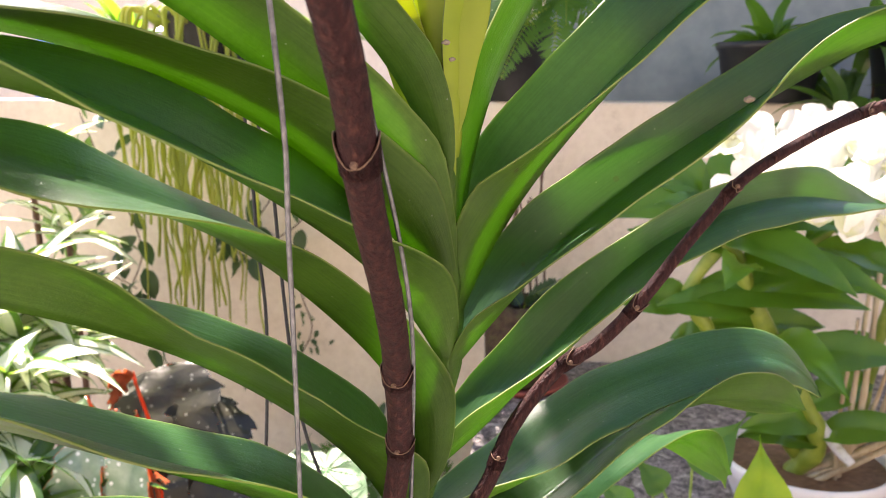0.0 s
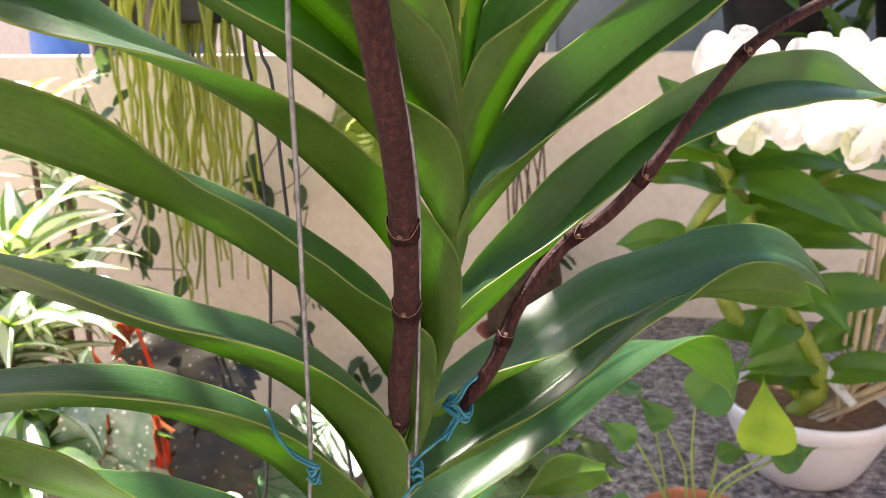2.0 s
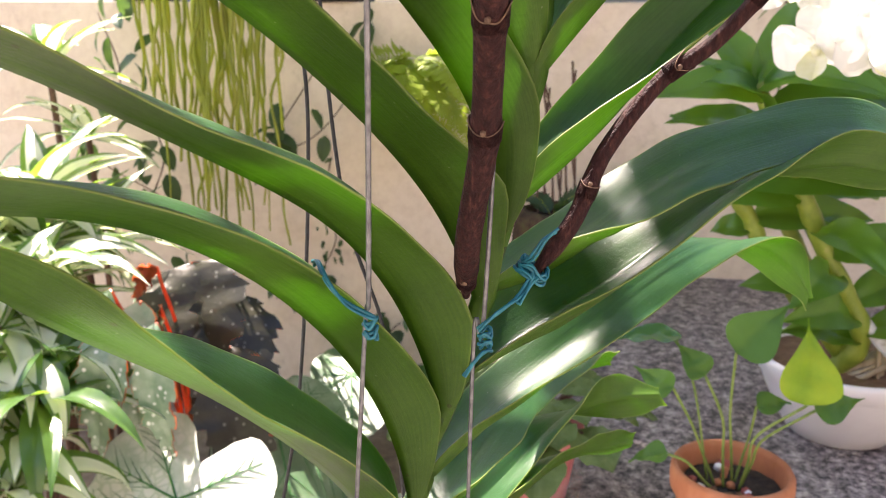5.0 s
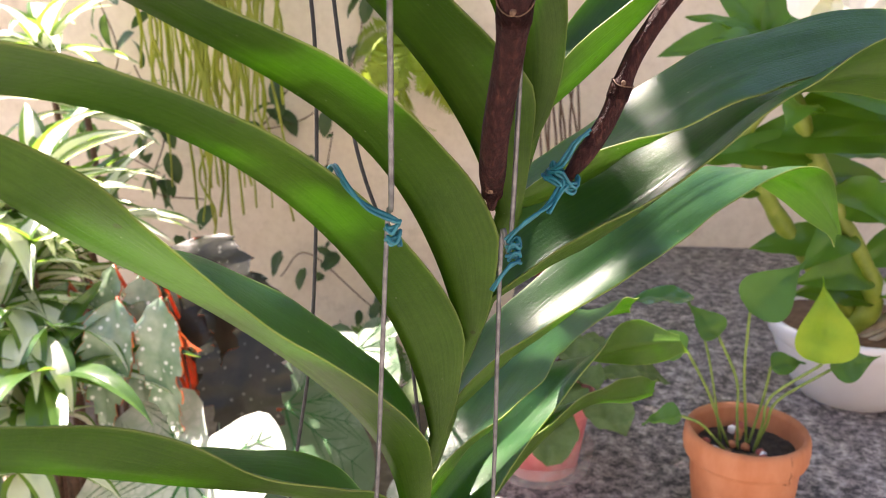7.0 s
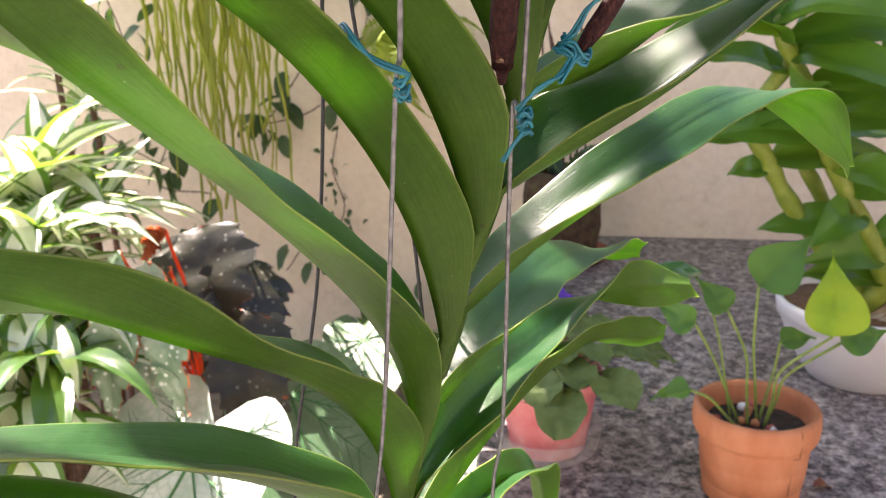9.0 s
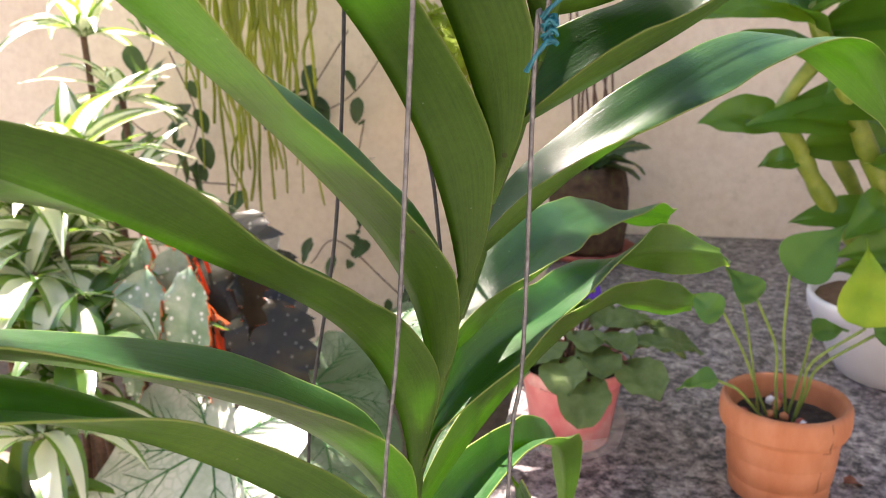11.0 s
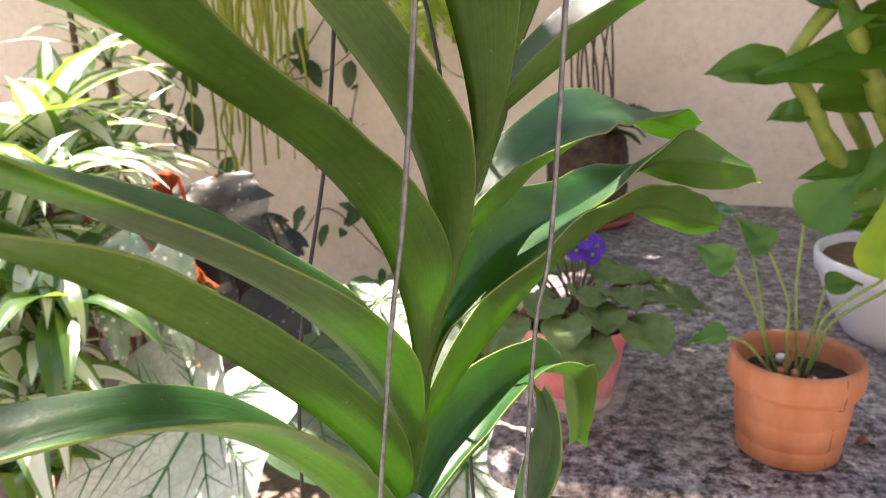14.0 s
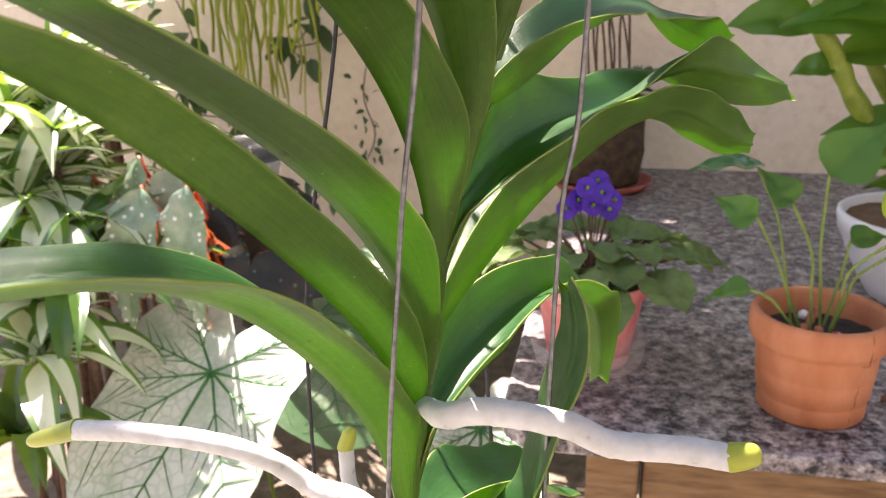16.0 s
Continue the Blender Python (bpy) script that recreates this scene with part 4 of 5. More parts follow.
f = Vector((0.322, 1.01, 0.545))
part("stalk", tube([f, (0.30, 1.03, 0.66), (0.275, 1.05, 0.718)], 0.0016, 8, 16), M_STALK, seedling)
put(part("leaf", blade_mesh(0.085, 0.05, 0.4, 25, 0.12, 18, 1.3, 0.004, 5), M_GLOSSY, seedling, "glossy leaf that mirrors the sky"), aim((0.282, 1.05, 0.722), 188, 8, -6))
litter = tagged(linked("dead_leaf", blade_mesh(0.028, 0.016, 0.45, 60, 0.5, 10, 0.9, 0.004, 3), M_DRYLEAF), "small curled brown dead leaf on granite", "leaf")
put(litter, aim((0.430, 1.012, 0.456), 25, 12, 10))

# ---- african violet in the pink pot ----
violet = thing("african_violet", "african violet with purple flowers and drooping leaves", "plant")
VC = Vector((0.093, 1.085, 0.548))
for i in range(26):
    az = i * 137.5
    ring = i / 26
    reach, h = 0.03 + 0.100 * ring, 0.058 - 0.034 * ring
    d = Vector((math.cos(radians(az)), math.sin(radians(az)), 0))
    top = VC + d * reach + Vector((0, 0, h + 0.012))
    part("petiole", tube([VC, VC + d * reach * 0.5 + Vector((0, 0, h * 0.9)), top], 0.0022, 6, 10), M_TWIG, violet)
    put(part("leaf", blade_mesh(0.064 + 0.026 * ring, 0.050 + 0.014 * ring, 0.45, 32, 0.25, 12, 0.8, 0.012, i), M_VIOLET, violet), aim(top - d * 0.008, az + 20 * math.sin(i), 18 - 22 * ring, 12 * math.cos(i * 2.1)))
for px in ((0.065, 1.060, 0.690), (0.089, 1.050, 0.686), (0.073, 1.050, 0.668), (0.102, 1.070, 0.671), (0.052, 1.060, 0.672), (0.080, 1.080, 0.696), (0.038, 1.070, 0.656), (0.096, 1.060, 0.660)):
    c = Vector((0.092, 1.06, 0.672)) + (Vector(px) - Vector((0.074, 1.06, 0.675))) * 0.85
    part("flower_stalk", tube([VC + Vector((0, 0, 0.01)), VC.lerp(c, 0.6) + Vector((0, 0.01, 0.01)), c], 0.0011, 6, 10), M_TWIG, violet)
    fl = bmesh.new()
    for k in range(5):
        g = sheet(blade(0.0145, 0.0145, 0.6, 25, 0.1, 5, 0.5, 0.003, k))
        g.transform(aim((0, 0, 0), k * 72, 15))
        me = bpy.data.meshes.new("petal")
        g.to_mesh(me)
        fl.from_mesh(me)
        g.free()
        bpy.data.meshes.remove(me)
    ob = part("flower", fl, M_PURPLE, violet, "open purple flower")
    put(ob, Matrix.Translation(c) @ Euler((radians(60), radians(random.uniform(-25, 25)), radians(random.uniform(-40, 40)))).to_matrix().to_4x4())
    part("stamen", tube([(0, 0, 0), (0, 0, 0.003), (0, 0, 0.005)], 0.0022, 6, 4), M_YELLOW, ob)

# ---- dendrobium in the white pot ----
dend = thing("dendrobium_orchid", "dendrobium orchid with leafy canes and white flowers", "orchid")


def cane(pts, r, leaves, mat=M_CANE):
    """A jointed cane; leaves: (way along, azimuth, rise, length, width, droop)."""
    c = part("cane", tube(pts, lambda u: r * (1.15 - 0.45 * u) * (1 + 0.10 * math.cos(u * 44)), 12, 60), mat, dend, "dry leafless cane" if mat == M_OLDCANE else "")
    line = smooth_line(pts, 100)
    for i, (u, az, rise, ln, wd, dr) in enumerate(leaves):
        put(part("leaf", blade_mesh(ln * (1.22 if math.cos(radians(az)) > 0 else 1.0), wd * 1.34, 0.40, dr + 10, 0.30, 14, 1.15, 0.008, i + ln * 50), M_DEND, dend), aim(line[int(u * 100)], az, rise, (38 if math.cos(radians(az)) > 0 else -38) + 14 * math.sin(i * 2.3)))


cane([(0.565, 1.36, 0.56), (0.589, 1.330, 0.639), (0.515, 1.310, 0.772), (0.429, 1.290, 0.947), (0.386, 1.280, 1.022)], 0.0155,
    [(0.22, 200, 25, 0.13, 0.04, 40), (0.26, -40, 30, 0.14, 0.042, 40), (0.32, 230, 20, 0.15, 0.045, 40), (0.36, 20, 25, 0.15, 0.045, 40), (0.45, 250, 15, 0.15, 0.045, 50), (0.55, 280, 20, 0.15, 0.045, 55), (0.70, 265, 35, 0.15, 0.045, 60), (0.84, 240, 45, 0.15, 0.042, 50), (0.42, 190, 8, 0.15, 0.045, 30), (0.50, -20, 20, 0.16, 0.05, 40), (0.62, 200, 12, 0.16, 0.046, 30), (0.66, -35, 25, 0.17, 0.05, 45), (0.74, 175, 30, 0.17, 0.042, 35), (0.80, 5, 30, 0.2, 0.05, 40), (0.88, 200, 45, 0.15, 0.04, 30), (0.94, -30, 42, 0.2, 0.048, 45), (0.99, 150, 55, 0.15, 0.038, 25), (1.0, 30, 60, 0.15, 0.04, 30), (0.72, 320, 14, 0.19, 0.05, 40), (0.80, 300, 10, 0.18, 0.05, 45), (0.88, 335, 18, 0.20, 0.05, 45), (0.93, 225, 22, 0.18, 0.048, 50), (0.97, 290, 30, 0.17, 0.048, 60)])
cane([(0.60, 1.37, 0.56), (0.453, 1.330, 0.736), (0.404, 1.320, 0.817), (0.375, 1.310, 0.887), (0.475, 1.30, 1.03)], 0.0135,
    [(0.44, 170, 10, 0.07, 0.035, 40), (0.5, 0, 12, 0.17, 0.05, 30), (0.68, 195, 10, 0.12, 0.05, 30), (0.72, -25, 15, 0.22, 0.055, 35), (0.86, 210, 30, 0.16, 0.045, 40), (0.9, 20, 30, 0.16, 0.05, 40)])
cane([(0.62, 1.40, 0.56), (0.493, 1.380, 0.761), (0.467, 1.380, 0.843), (0.60, 1.38, 0.98), (0.62, 1.38, 1.12)], 0.011,
    [(0.5, 10, 15, 0.15, 0.045, 35), (0.62, 215, 12, 0.13, 0.045, 35), (0.72, 20, 22, 0.15, 0.045, 40), (0.8, 180, 25, 0.16, 0.045, 40), (0.9, -20, 35, 0.16, 0.045, 40), (0.68, 300, 15, 0.17, 0.05, 45), (0.78, 250, 20, 0.17, 0.05, 50), (0.88, 280, 25, 0.17, 0.048, 50), (0.96, 220, 35, 0.16, 0.045, 45)])
cane([(0.66, 1.40, 0.56), (0.68, 1.40, 0.70), (0.70, 1.39, 0.85), (0.73, 1.38, 1.0)], 0.011, [(0.5, 200, 10, 0.14, 0.04, 35), (0.6, 0, 15, 0.15, 0.04, 40), (0.75, 190, 22, 0.15, 0.042, 40), (0.9, 10, 30, 0.15, 0.042, 40)])
for i in range(11):
    a = i * 0.5 - 0.8
    cane([(0.60 + 0.03 * math.cos(a), 1.35 + 0.03 * math.sin(a), 0.56), (0.62 + 0.05 * i * 0.3, 1.33, 0.68), (0.63 + 0.024 * i, 1.32 + 0.03 * (i % 3), 0.84 + 0.03 * (i * 7 % 5))], 0.0035 + 0.0012 * (i % 3), [], M_OLDCANE)
part("root", tube([(0.568, 1.330, 0.681), (0.590, 1.325, 0.660), (0.614, 1.310, 0.629), (0.634, 1.300, 0.608)], lambda u: 0.0105 - 0.003 * u, 12, 20, lumps=0.08), M_ROOT, dend, "thick white root")
for i in range(220):
    a, r = random.uniform(0, math.tau), 0.12 * math.sqrt(random.random())
    p = Vector((0.59 + r * math.cos(a), 1.385 + r * math.sin(a), 0.572))
    q = [p + Vector((random.uniform(-0.04, 0.04), random.uniform(-0.04, 0.04), random.uniform(0.0, 0.035))) for _ in range(2)]
    part("fibre", tube([p, *q], random.uniform(0.0005, 0.0012), 4, 8), (M_OLDCANE, M_COIR)[i % 2], white)


def orchid_flower(at, yaw, pitch, size, roll=0):
    """Three narrow sepals, two broad petals and a pale lip."""
    col = part("flower", tube([(0, 0, -0.1 * size), (0, 0, 0.05 * size), (0.03 * size, 0, 0.14 * size)], 0.05 * size, 8, 8), M_LIP, dend, "open white orchid flower")
    for az, ln, wd, rs in ((90, 0.50, 0.30, 6), (210, 0.48, 0.30, 2), (330, 0.48, 0.30, 2), (12, 0.52, 0.52, 16), (168, 0.52, 0.52, 16)):
        put(part("petal", blade_mesh(ln * size, wd * size * 1.1, 0.55, 28, 0.10, 18, 0.75, 0.07 * size, az + yaw), M_PETAL, col), aim((0, 0, 0), az, rs))
    put(part("lip", blade_mesh(0.42 * size, 0.34 * size, 0.6, -35, 0.5, 16, 0.75, 0.03 * size, yaw), M_LIP, col), aim((0, 0, 0.03 * size), 270, 35))
    put(col, Matrix.Translation(at) @ Euler((radians(90 - pitch), radians(roll), radians(yaw)), "XYZ").to_matrix().to_4x4())


for px, yaw, pitch, size, roll in (((0.341, 0.900, 1.144), -15, 5, 0.084, 10), ((0.361, 0.880, 1.086), -35, -25, 0.082, -10), ((0.397, 0.900, 1.107), 10, 0, 0.086, 5), ((0.416, 0.870, 1.087), 5, -15, 0.086, -5), ((0.455, 0.890, 1.136), 20, 10, 0.095, 0), ((0.439, 0.840, 1.084), 10, -20, 0.086, 8), ((0.474, 0.840, 1.071), 25, -22, 0.086, -6), ((0.485, 0.880, 1.117), 35, 0, 0.086, 0), ((0.430, 0.920, 1.143), 0, 18, 0.077, 0)):
    orchid_flower(px, yaw, pitch, size, roll)
part("flower_stem", tube([(0.70, 1.36, 1.08), (0.66, 1.2, 1.13), (0.498, 0.950, 1.157), (0.439, 0.950, 1.119), (0.374, 0.950, 1.122)], 0.0022, 8, 40), M_CANE, dend)

# ---- the planted corner ----
def rosette(name, label, at, n, length, width, mats, rise=(25, 75), droop=(50, 110), seed=0, az0=0, span=360, category="plant", parent=None):
    """A tuft of arching strap leaves."""
    rnd = random.Random(seed)
    p = thing(name, label, category)
    for i in range(n):
        az = az0 + span * (i + rnd.uniform(-0.3, 0.3)) / n
        up = rnd.uniform(*rise)
        ln = length * rnd.uniform(0.65, 1.1)
        bm = blade_mesh(ln, width * rnd.uniform(0.85, 1.4), 0.35, rnd.uniform(*droop), 0.35, 14, 1.0, 0.006, i + seed, stripe=len(mats) > 1)
        ob = part("leaf", bm, list(mats), p)
        put(ob, aim((at[0] + rnd.uniform(-0.012, 0.012), at[1] + rnd.uniform(-0.012, 0.012), at[2]), az, up, rnd.uniform(-20, 20)))
    return p


# pale stripes are part variegation, part painted glare, so many plants have them
GREENWHITE, WHITEGREEN, DARK = (M_PALE, M_STRAP), (M_PALE, M_STRAP), (M_STRAP,)
for k, (at, n, ln, wd, mats, rise, droop) in enumerate((
    ((-0.922, 1.450, 0.694), 12, 0.30, 0.050, WHITEGREEN, (20, 80), (40, 100)),
    ((-0.868, 1.350, 0.572), 22, 0.28, 0.030, GREENWHITE, (15, 80), (50, 110)),
    ((-0.893, 1.620, 0.627), 18, 0.24, 0.036, GREENWHITE, (10, 70), (30, 90)),
    ((-0.868, 1.250, 0.556), 11, 0.26, 0.055, GREENWHITE, (15, 75), (50, 110)),
    ((-0.741, 1.150, 0.441), 16, 0.26, 0.046, GREENWHITE, (10, 70), (60, 120)),
    ((-0.912, 1.300, 0.520), 12, 0.26, 0.048, WHITEGREEN, (20, 80), (60, 110)),
    ((-0.709, 1.050, 0.395), 14, 0.26, 0.046, GREENWHITE, (10, 70), (60, 120)),
    ((-0.903, 1.500, 0.575), 18, 0.26, 0.028, GREENWHITE, (20, 80), (60, 110)),
    ((-0.996, 1.750, 0.652), 16, 0.26, 0.030, DARK, (0, 60), (20, 80)),
    ((-0.882, 1.450, 0.656), 11, 0.26, 0.055, WHITEGREEN, (10, 80), (50, 100)),
    ((-0.695, 1.150, 0.503), 18, 0.24, 0.034, DARK, (0, 70), (50, 110)),
    ((-1.031, 1.900, 0.819), 12, 0.26, 0.030, WHITEGREEN, (0, 70), (40, 90)),
    ((-0.933, 1.350, 0.682), 10, 0.28, 0.06, WHITEGREEN, (20, 80), (40, 100)),
    ((-0.807, 1.300, 0.640), 11, 0.26, 0.055, WHITEGREEN, (10, 80), (50, 110)),
    ((-0.797, 1.100, 0.224), 18, 0.24, 0.034, DARK, (10, 70), (60, 120)),
    ((-1.114, 1.900, 0.969), 14, 0.26, 0.05, WHITEGREEN, (10, 80), (40, 90)),
    ((-0.948, 1.550, 0.731), 12, 0.26, 0.055, WHITEGREEN, (10, 80), (40, 90)),
    ((-0.800, 1.200, 0.600), 11, 0.24, 0.056, WHITEGREEN, (10, 75), (60, 120)),
    ((-0.730, 1.190, 0.560), 9, 0.20, 0.050, WHITEGREEN, (10, 75), (60, 120)),
    ((-0.860, 1.240, 0.500), 12, 0.24, 0.050, GREENWHITE, (10, 75), (60, 120)),
    ((-1.218, 1.600, 0.663), 16, 0.3, 0.034, WHITEGREEN, (10, 80), (40, 90)))):
    p = rosette("striped_strap_plant" if len(mats) > 1 else "strap_leaved_plant", "arching cream-striped strap-leaved plant, stripes whitened for sun glare" if len(mats) > 1 else "arching dark green strap-leaved plant", at, n, ln, wd, mats, rise, droop, 20 + k)
    part("stem", tube([(at[0], at[1], 0.0), (at[0] + 0.01, at[1] + 0.01, at[2] * 0.5), (at[0], at[1], at[2] + 0.01)], 0.008, 8, 12), M_TWIG, p)


def begonia(label, leaves, foot):
    """Cane begonia: lopsided spotted wings with red undersides."""
    p = thing("spotted_begonia", label, "begonia")
    for i, (at, az, rise, roll, ln, wd, top) in enumerate(leaves):
        part("stalk", tube([foot, Vector(foot).lerp(Vector(at), 0.6) + Vector((0.02, 0.03, 0.03)), at], 0.0035, 8, 16), M_REDLEAF, p)
        pts = blade(ln, wd, 0.34, 45, 0.18, 30, 1.2, 0.012, i)
        for r, row in enumerate(pts):
            for j in (0, 6):
                row[j] += Vector((0.004 * (r % 3), wd * (0.02 + 0.035 * (r % 3) + 0.05 * math.sin(r * 0.9 + i)) * (1 if j else -1) * min(1, (30 - r) / 8), 0.004 * math.sin(r * 1.3)))
        lf = put(part("leaf", sheet(pts), top, p), aim(at, az, rise, roll))
        part("underside", sheet([[Vector((v.x, v.y * (1.05 if top == M_SPOTLIGHT else 0.97), v.z - 0.0014)) for v in row] for row in pts]), M_REDLEAF, lf, "red leaf underside")


begonia("spotted angel-wing begonia with red undersides, silver lightened for sun glare", (
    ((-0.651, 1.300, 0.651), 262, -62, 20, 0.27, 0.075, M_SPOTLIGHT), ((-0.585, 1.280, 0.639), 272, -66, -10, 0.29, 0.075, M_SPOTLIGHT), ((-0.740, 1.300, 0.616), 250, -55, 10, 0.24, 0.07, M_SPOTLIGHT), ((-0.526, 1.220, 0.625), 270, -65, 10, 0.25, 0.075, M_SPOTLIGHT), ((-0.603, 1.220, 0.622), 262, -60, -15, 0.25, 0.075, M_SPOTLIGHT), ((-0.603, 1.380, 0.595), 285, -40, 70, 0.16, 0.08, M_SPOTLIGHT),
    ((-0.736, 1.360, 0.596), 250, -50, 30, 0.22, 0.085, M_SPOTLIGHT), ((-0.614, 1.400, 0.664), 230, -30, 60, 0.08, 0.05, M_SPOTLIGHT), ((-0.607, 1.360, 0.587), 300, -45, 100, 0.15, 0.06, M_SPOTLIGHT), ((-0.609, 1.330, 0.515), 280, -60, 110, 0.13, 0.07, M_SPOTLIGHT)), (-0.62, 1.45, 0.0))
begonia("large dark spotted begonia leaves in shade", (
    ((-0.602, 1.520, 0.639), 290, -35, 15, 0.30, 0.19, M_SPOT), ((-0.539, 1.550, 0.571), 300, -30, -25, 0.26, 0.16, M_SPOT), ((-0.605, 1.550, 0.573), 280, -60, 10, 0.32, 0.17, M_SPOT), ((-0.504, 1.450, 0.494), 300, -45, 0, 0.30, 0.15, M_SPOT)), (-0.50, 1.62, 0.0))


def caladium(at, az, rise, roll, ln, wd, seed, foot, blade_mat=M_CALAD):
    """A caladium leaf: white blade, raised green ribs, a stalk."""
    p = thing("caladium", "white caladium leaf with dark green veins, in sun" if blade_mat == M_CALAD else "green caladium leaf mottled with white, colour darkened for shade", "caladium", "caladium leaves")
    lf = put(part("leaf_blade", heart(ln, wd, 9, 56, 0.10, seed, 0.55, 0.05), blade_mat, p), aim(at, az, rise, roll))
    def edge(a):
        c = math.cos(a)
        o = 0.42 + 0.58 * max(0, c) ** 3 if c > 0 else 0.42 + 0.14 * abs(c)
        return Vector((o * ln * math.cos(a) * (1.0 if c > 0 else 0.95), o * wd * 1.18 * math.sin(a), 0))
    def lift(v):
        a = math.atan2(v.y / (wd * 1.18), v.x / ln)
        e = edge(a)
        r = min(1.0, v.length / max(e.length, 1e-4))
        c = math.cos(a)
        return v + Vector((0, 0, 0.10 * ln * r * r * (abs(math.sin(a)) * 0.6 - 0.35 * max(0, c)) + 0.05 * ln * r * noise.noise(Vector((r * 2 + seed, c * 2.2, math.sin(a) * 2.2))) + 0.0012))
    ribs = [(0.0, 0.97, 0.0032), (0.55, 0.9, 0.0024), (-0.55, 0.9, 0.0024), (1.05, 0.92, 0.0024), (-1.05, 0.92, 0.0024), (1.7, 0.93, 0.0024), (-1.7, 0.93, 0.0024), (2.45, 0.9, 0.0026), (-2.45, 0.9, 0.0026)]
    for a, reach, r in ribs:
        e = edge(a) * reach
        line = [lift(e * k / 6) for k in range(7)]
        part("vein", tube(line, lambda u, r=r: r * (1 - 0.8 * u), 6, 14), M_VEIN, lf)
        for k in (2, 3, 4, 5):
            for sg in (-1, 1):
                b = a + sg * 0.24 * (1 if abs(a) < 2 else 0.8)
                e2 = edge(b) * min(0.95, (k + 1.6) / 6 * 0.95)
                part("side_vein", tube([lift(e * k / 6), lift((e * k / 6).lerp(e2, 0.55)), lift(e2)], lambda u: 0.0011 * (1 - 0.7 * u), 5, 8), M_VEIN, lf)
    part("stalk", tube([foot, Vector(foot).lerp(Vector(at), 0.6) + Vector((0, 0.05, 0)), at], 0.004, 8, 16), M_STALK, p)


caladium((-0.480, 1.150, 0.347), 250, -38, -4, 0.29, 0.33, 3, (-0.46, 1.30, 0.0))
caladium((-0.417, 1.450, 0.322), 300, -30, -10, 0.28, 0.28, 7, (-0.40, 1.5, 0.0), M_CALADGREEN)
caladium((-0.091, 1.350, 0.173), 280, -30, 0, 0.22, 0.2, 11, (-0.05, 1.45, 0.0))
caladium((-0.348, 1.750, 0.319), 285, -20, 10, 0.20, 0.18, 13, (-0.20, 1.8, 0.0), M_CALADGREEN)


# ---- hanging cactus, vines and ferns on the wall ----
def trailing():
    p = thing("hanging_cactus", "hanging mistletoe cactus with long yellow-green strands", "cactus")
    part("pot", turned([(0.0, 0.0), (0.08, 0.0), (0.085, 0.01), (0.10, 0.12), (0.106, 0.125), (0.108, 0.14), (0.10, 0.14), (0.095, 0.11), (0.0, 0.105)]), M_BLACK, p).location = (-0.70, 2.02, 1.22)
    rnd = random.Random(5)
    for i in range(56):
        x = -0.72 + rnd.gauss(0, 0.075)
        y = 2.0 + rnd.uniform(-0.10, 0.10)
        low = 0.95 - 0.35 * rnd.random() ** 1.6 if abs(x + 0.70) < 0.14 else rnd.uniform(0.75, 1.1)
        if rnd.random() < 0.08:
            low -= 0.25
        pts = [(-0.70 + (x + 0.70) * 0.6, y, 1.33), (x * 0.6 - 0.28 + rnd.uniform(-0.03, 0.03) + (x + 0.70) * 0.4, y - 0.03, 1.36), (x + (x + 0.70) * 0.15, y - 0.05, 1.2)]
        z = 1.2
        while z > low:
            z -= 0.09
            pts.append((x + (x + 0.70) * 0.15 + rnd.gauss(0, 0.008), y - 0.05 + rnd.gauss(0, 0.008), z))
        r = rnd.uniform(0.0036, 0.0072)
        part("strand", tube(pts, lambda u, r=r: r * (1 - 0.5 * u) * (1 + 0.15 * math.sin(u * 60)), 6, 36), M_RHIP, p)


trailing()


def vine(name, label, pts, n, size, mat, seed, spread=0.05):
    """A creeping stem with small pointed leaves on the wall."""
    rnd = random.Random(seed)
    p = thing(name, label, "vine")
    line = smooth_line(pts, 80)
    part("stem", tube(pts, 0.0018, 6, 60), M_TWIG, p)
    for i in range(n):
        c = line[rnd.randrange(80)] + Vector((rnd.gauss(0, spread), -abs(rnd.gauss(0, 0.015)), rnd.gauss(0, spread)))
        s = size * rnd.uniform(0.6, 1.2)
        put(part("leaf", blade_mesh(s, s * 0.5, 0.4, 40, 0.2, 6, 0.9, 0.003, i), mat, p), aim(c, rnd.uniform(180, 360), rnd.uniform(-80, 10), rnd.uniform(-40, 40)))
    return p


vine("wall_vine", "dark creeping vine on the cream wall", ((-0.549, 2.200, 0.971), (-0.649, 2.200, 0.830), (-0.716, 2.200, 0.756), (-0.795, 2.200, 0.771)), 12, 0.07, M_VINE, 1, 0.02)
vine("wall_vine", "dark creeping vine on the cream wall", ((-0.411, 2.200, 1.112), (-0.444, 2.200, 0.940), (-0.573, 2.200, 0.787), (-0.768, 2.200, 0.735)), 14, 0.07, M_VINE, 2, 0.03)
vine("wall_vine", "thin dark vine trailing behind strap leaves", ((-1.031, 2.150, 0.921), (-0.943, 2.100, 0.751), (-0.964, 2.050, 0.610), (-0.848, 2.100, 0.574)), 20, 0.085, M_VINE, 3, 0.06)
vine("wall_vine", "brown trailing vine with small leaves", ((-1.090, 2.100, 1.115), (-1.018, 2.050, 0.947), (-1.087, 2.000, 0.779), (-0.966, 2.100, 0.642)), 26, 0.08, M_VINE, 4, 0.07)
vine("wall_vine", "dark creeping vine low on the cream wall", ((-0.668, 2.150, 0.349), (-0.593, 2.180, 0.408), (-0.404, 2.180, 0.250), (-0.322, 2.180, 0.288)), 16, 0.07, M_VINE, 6, 0.04)


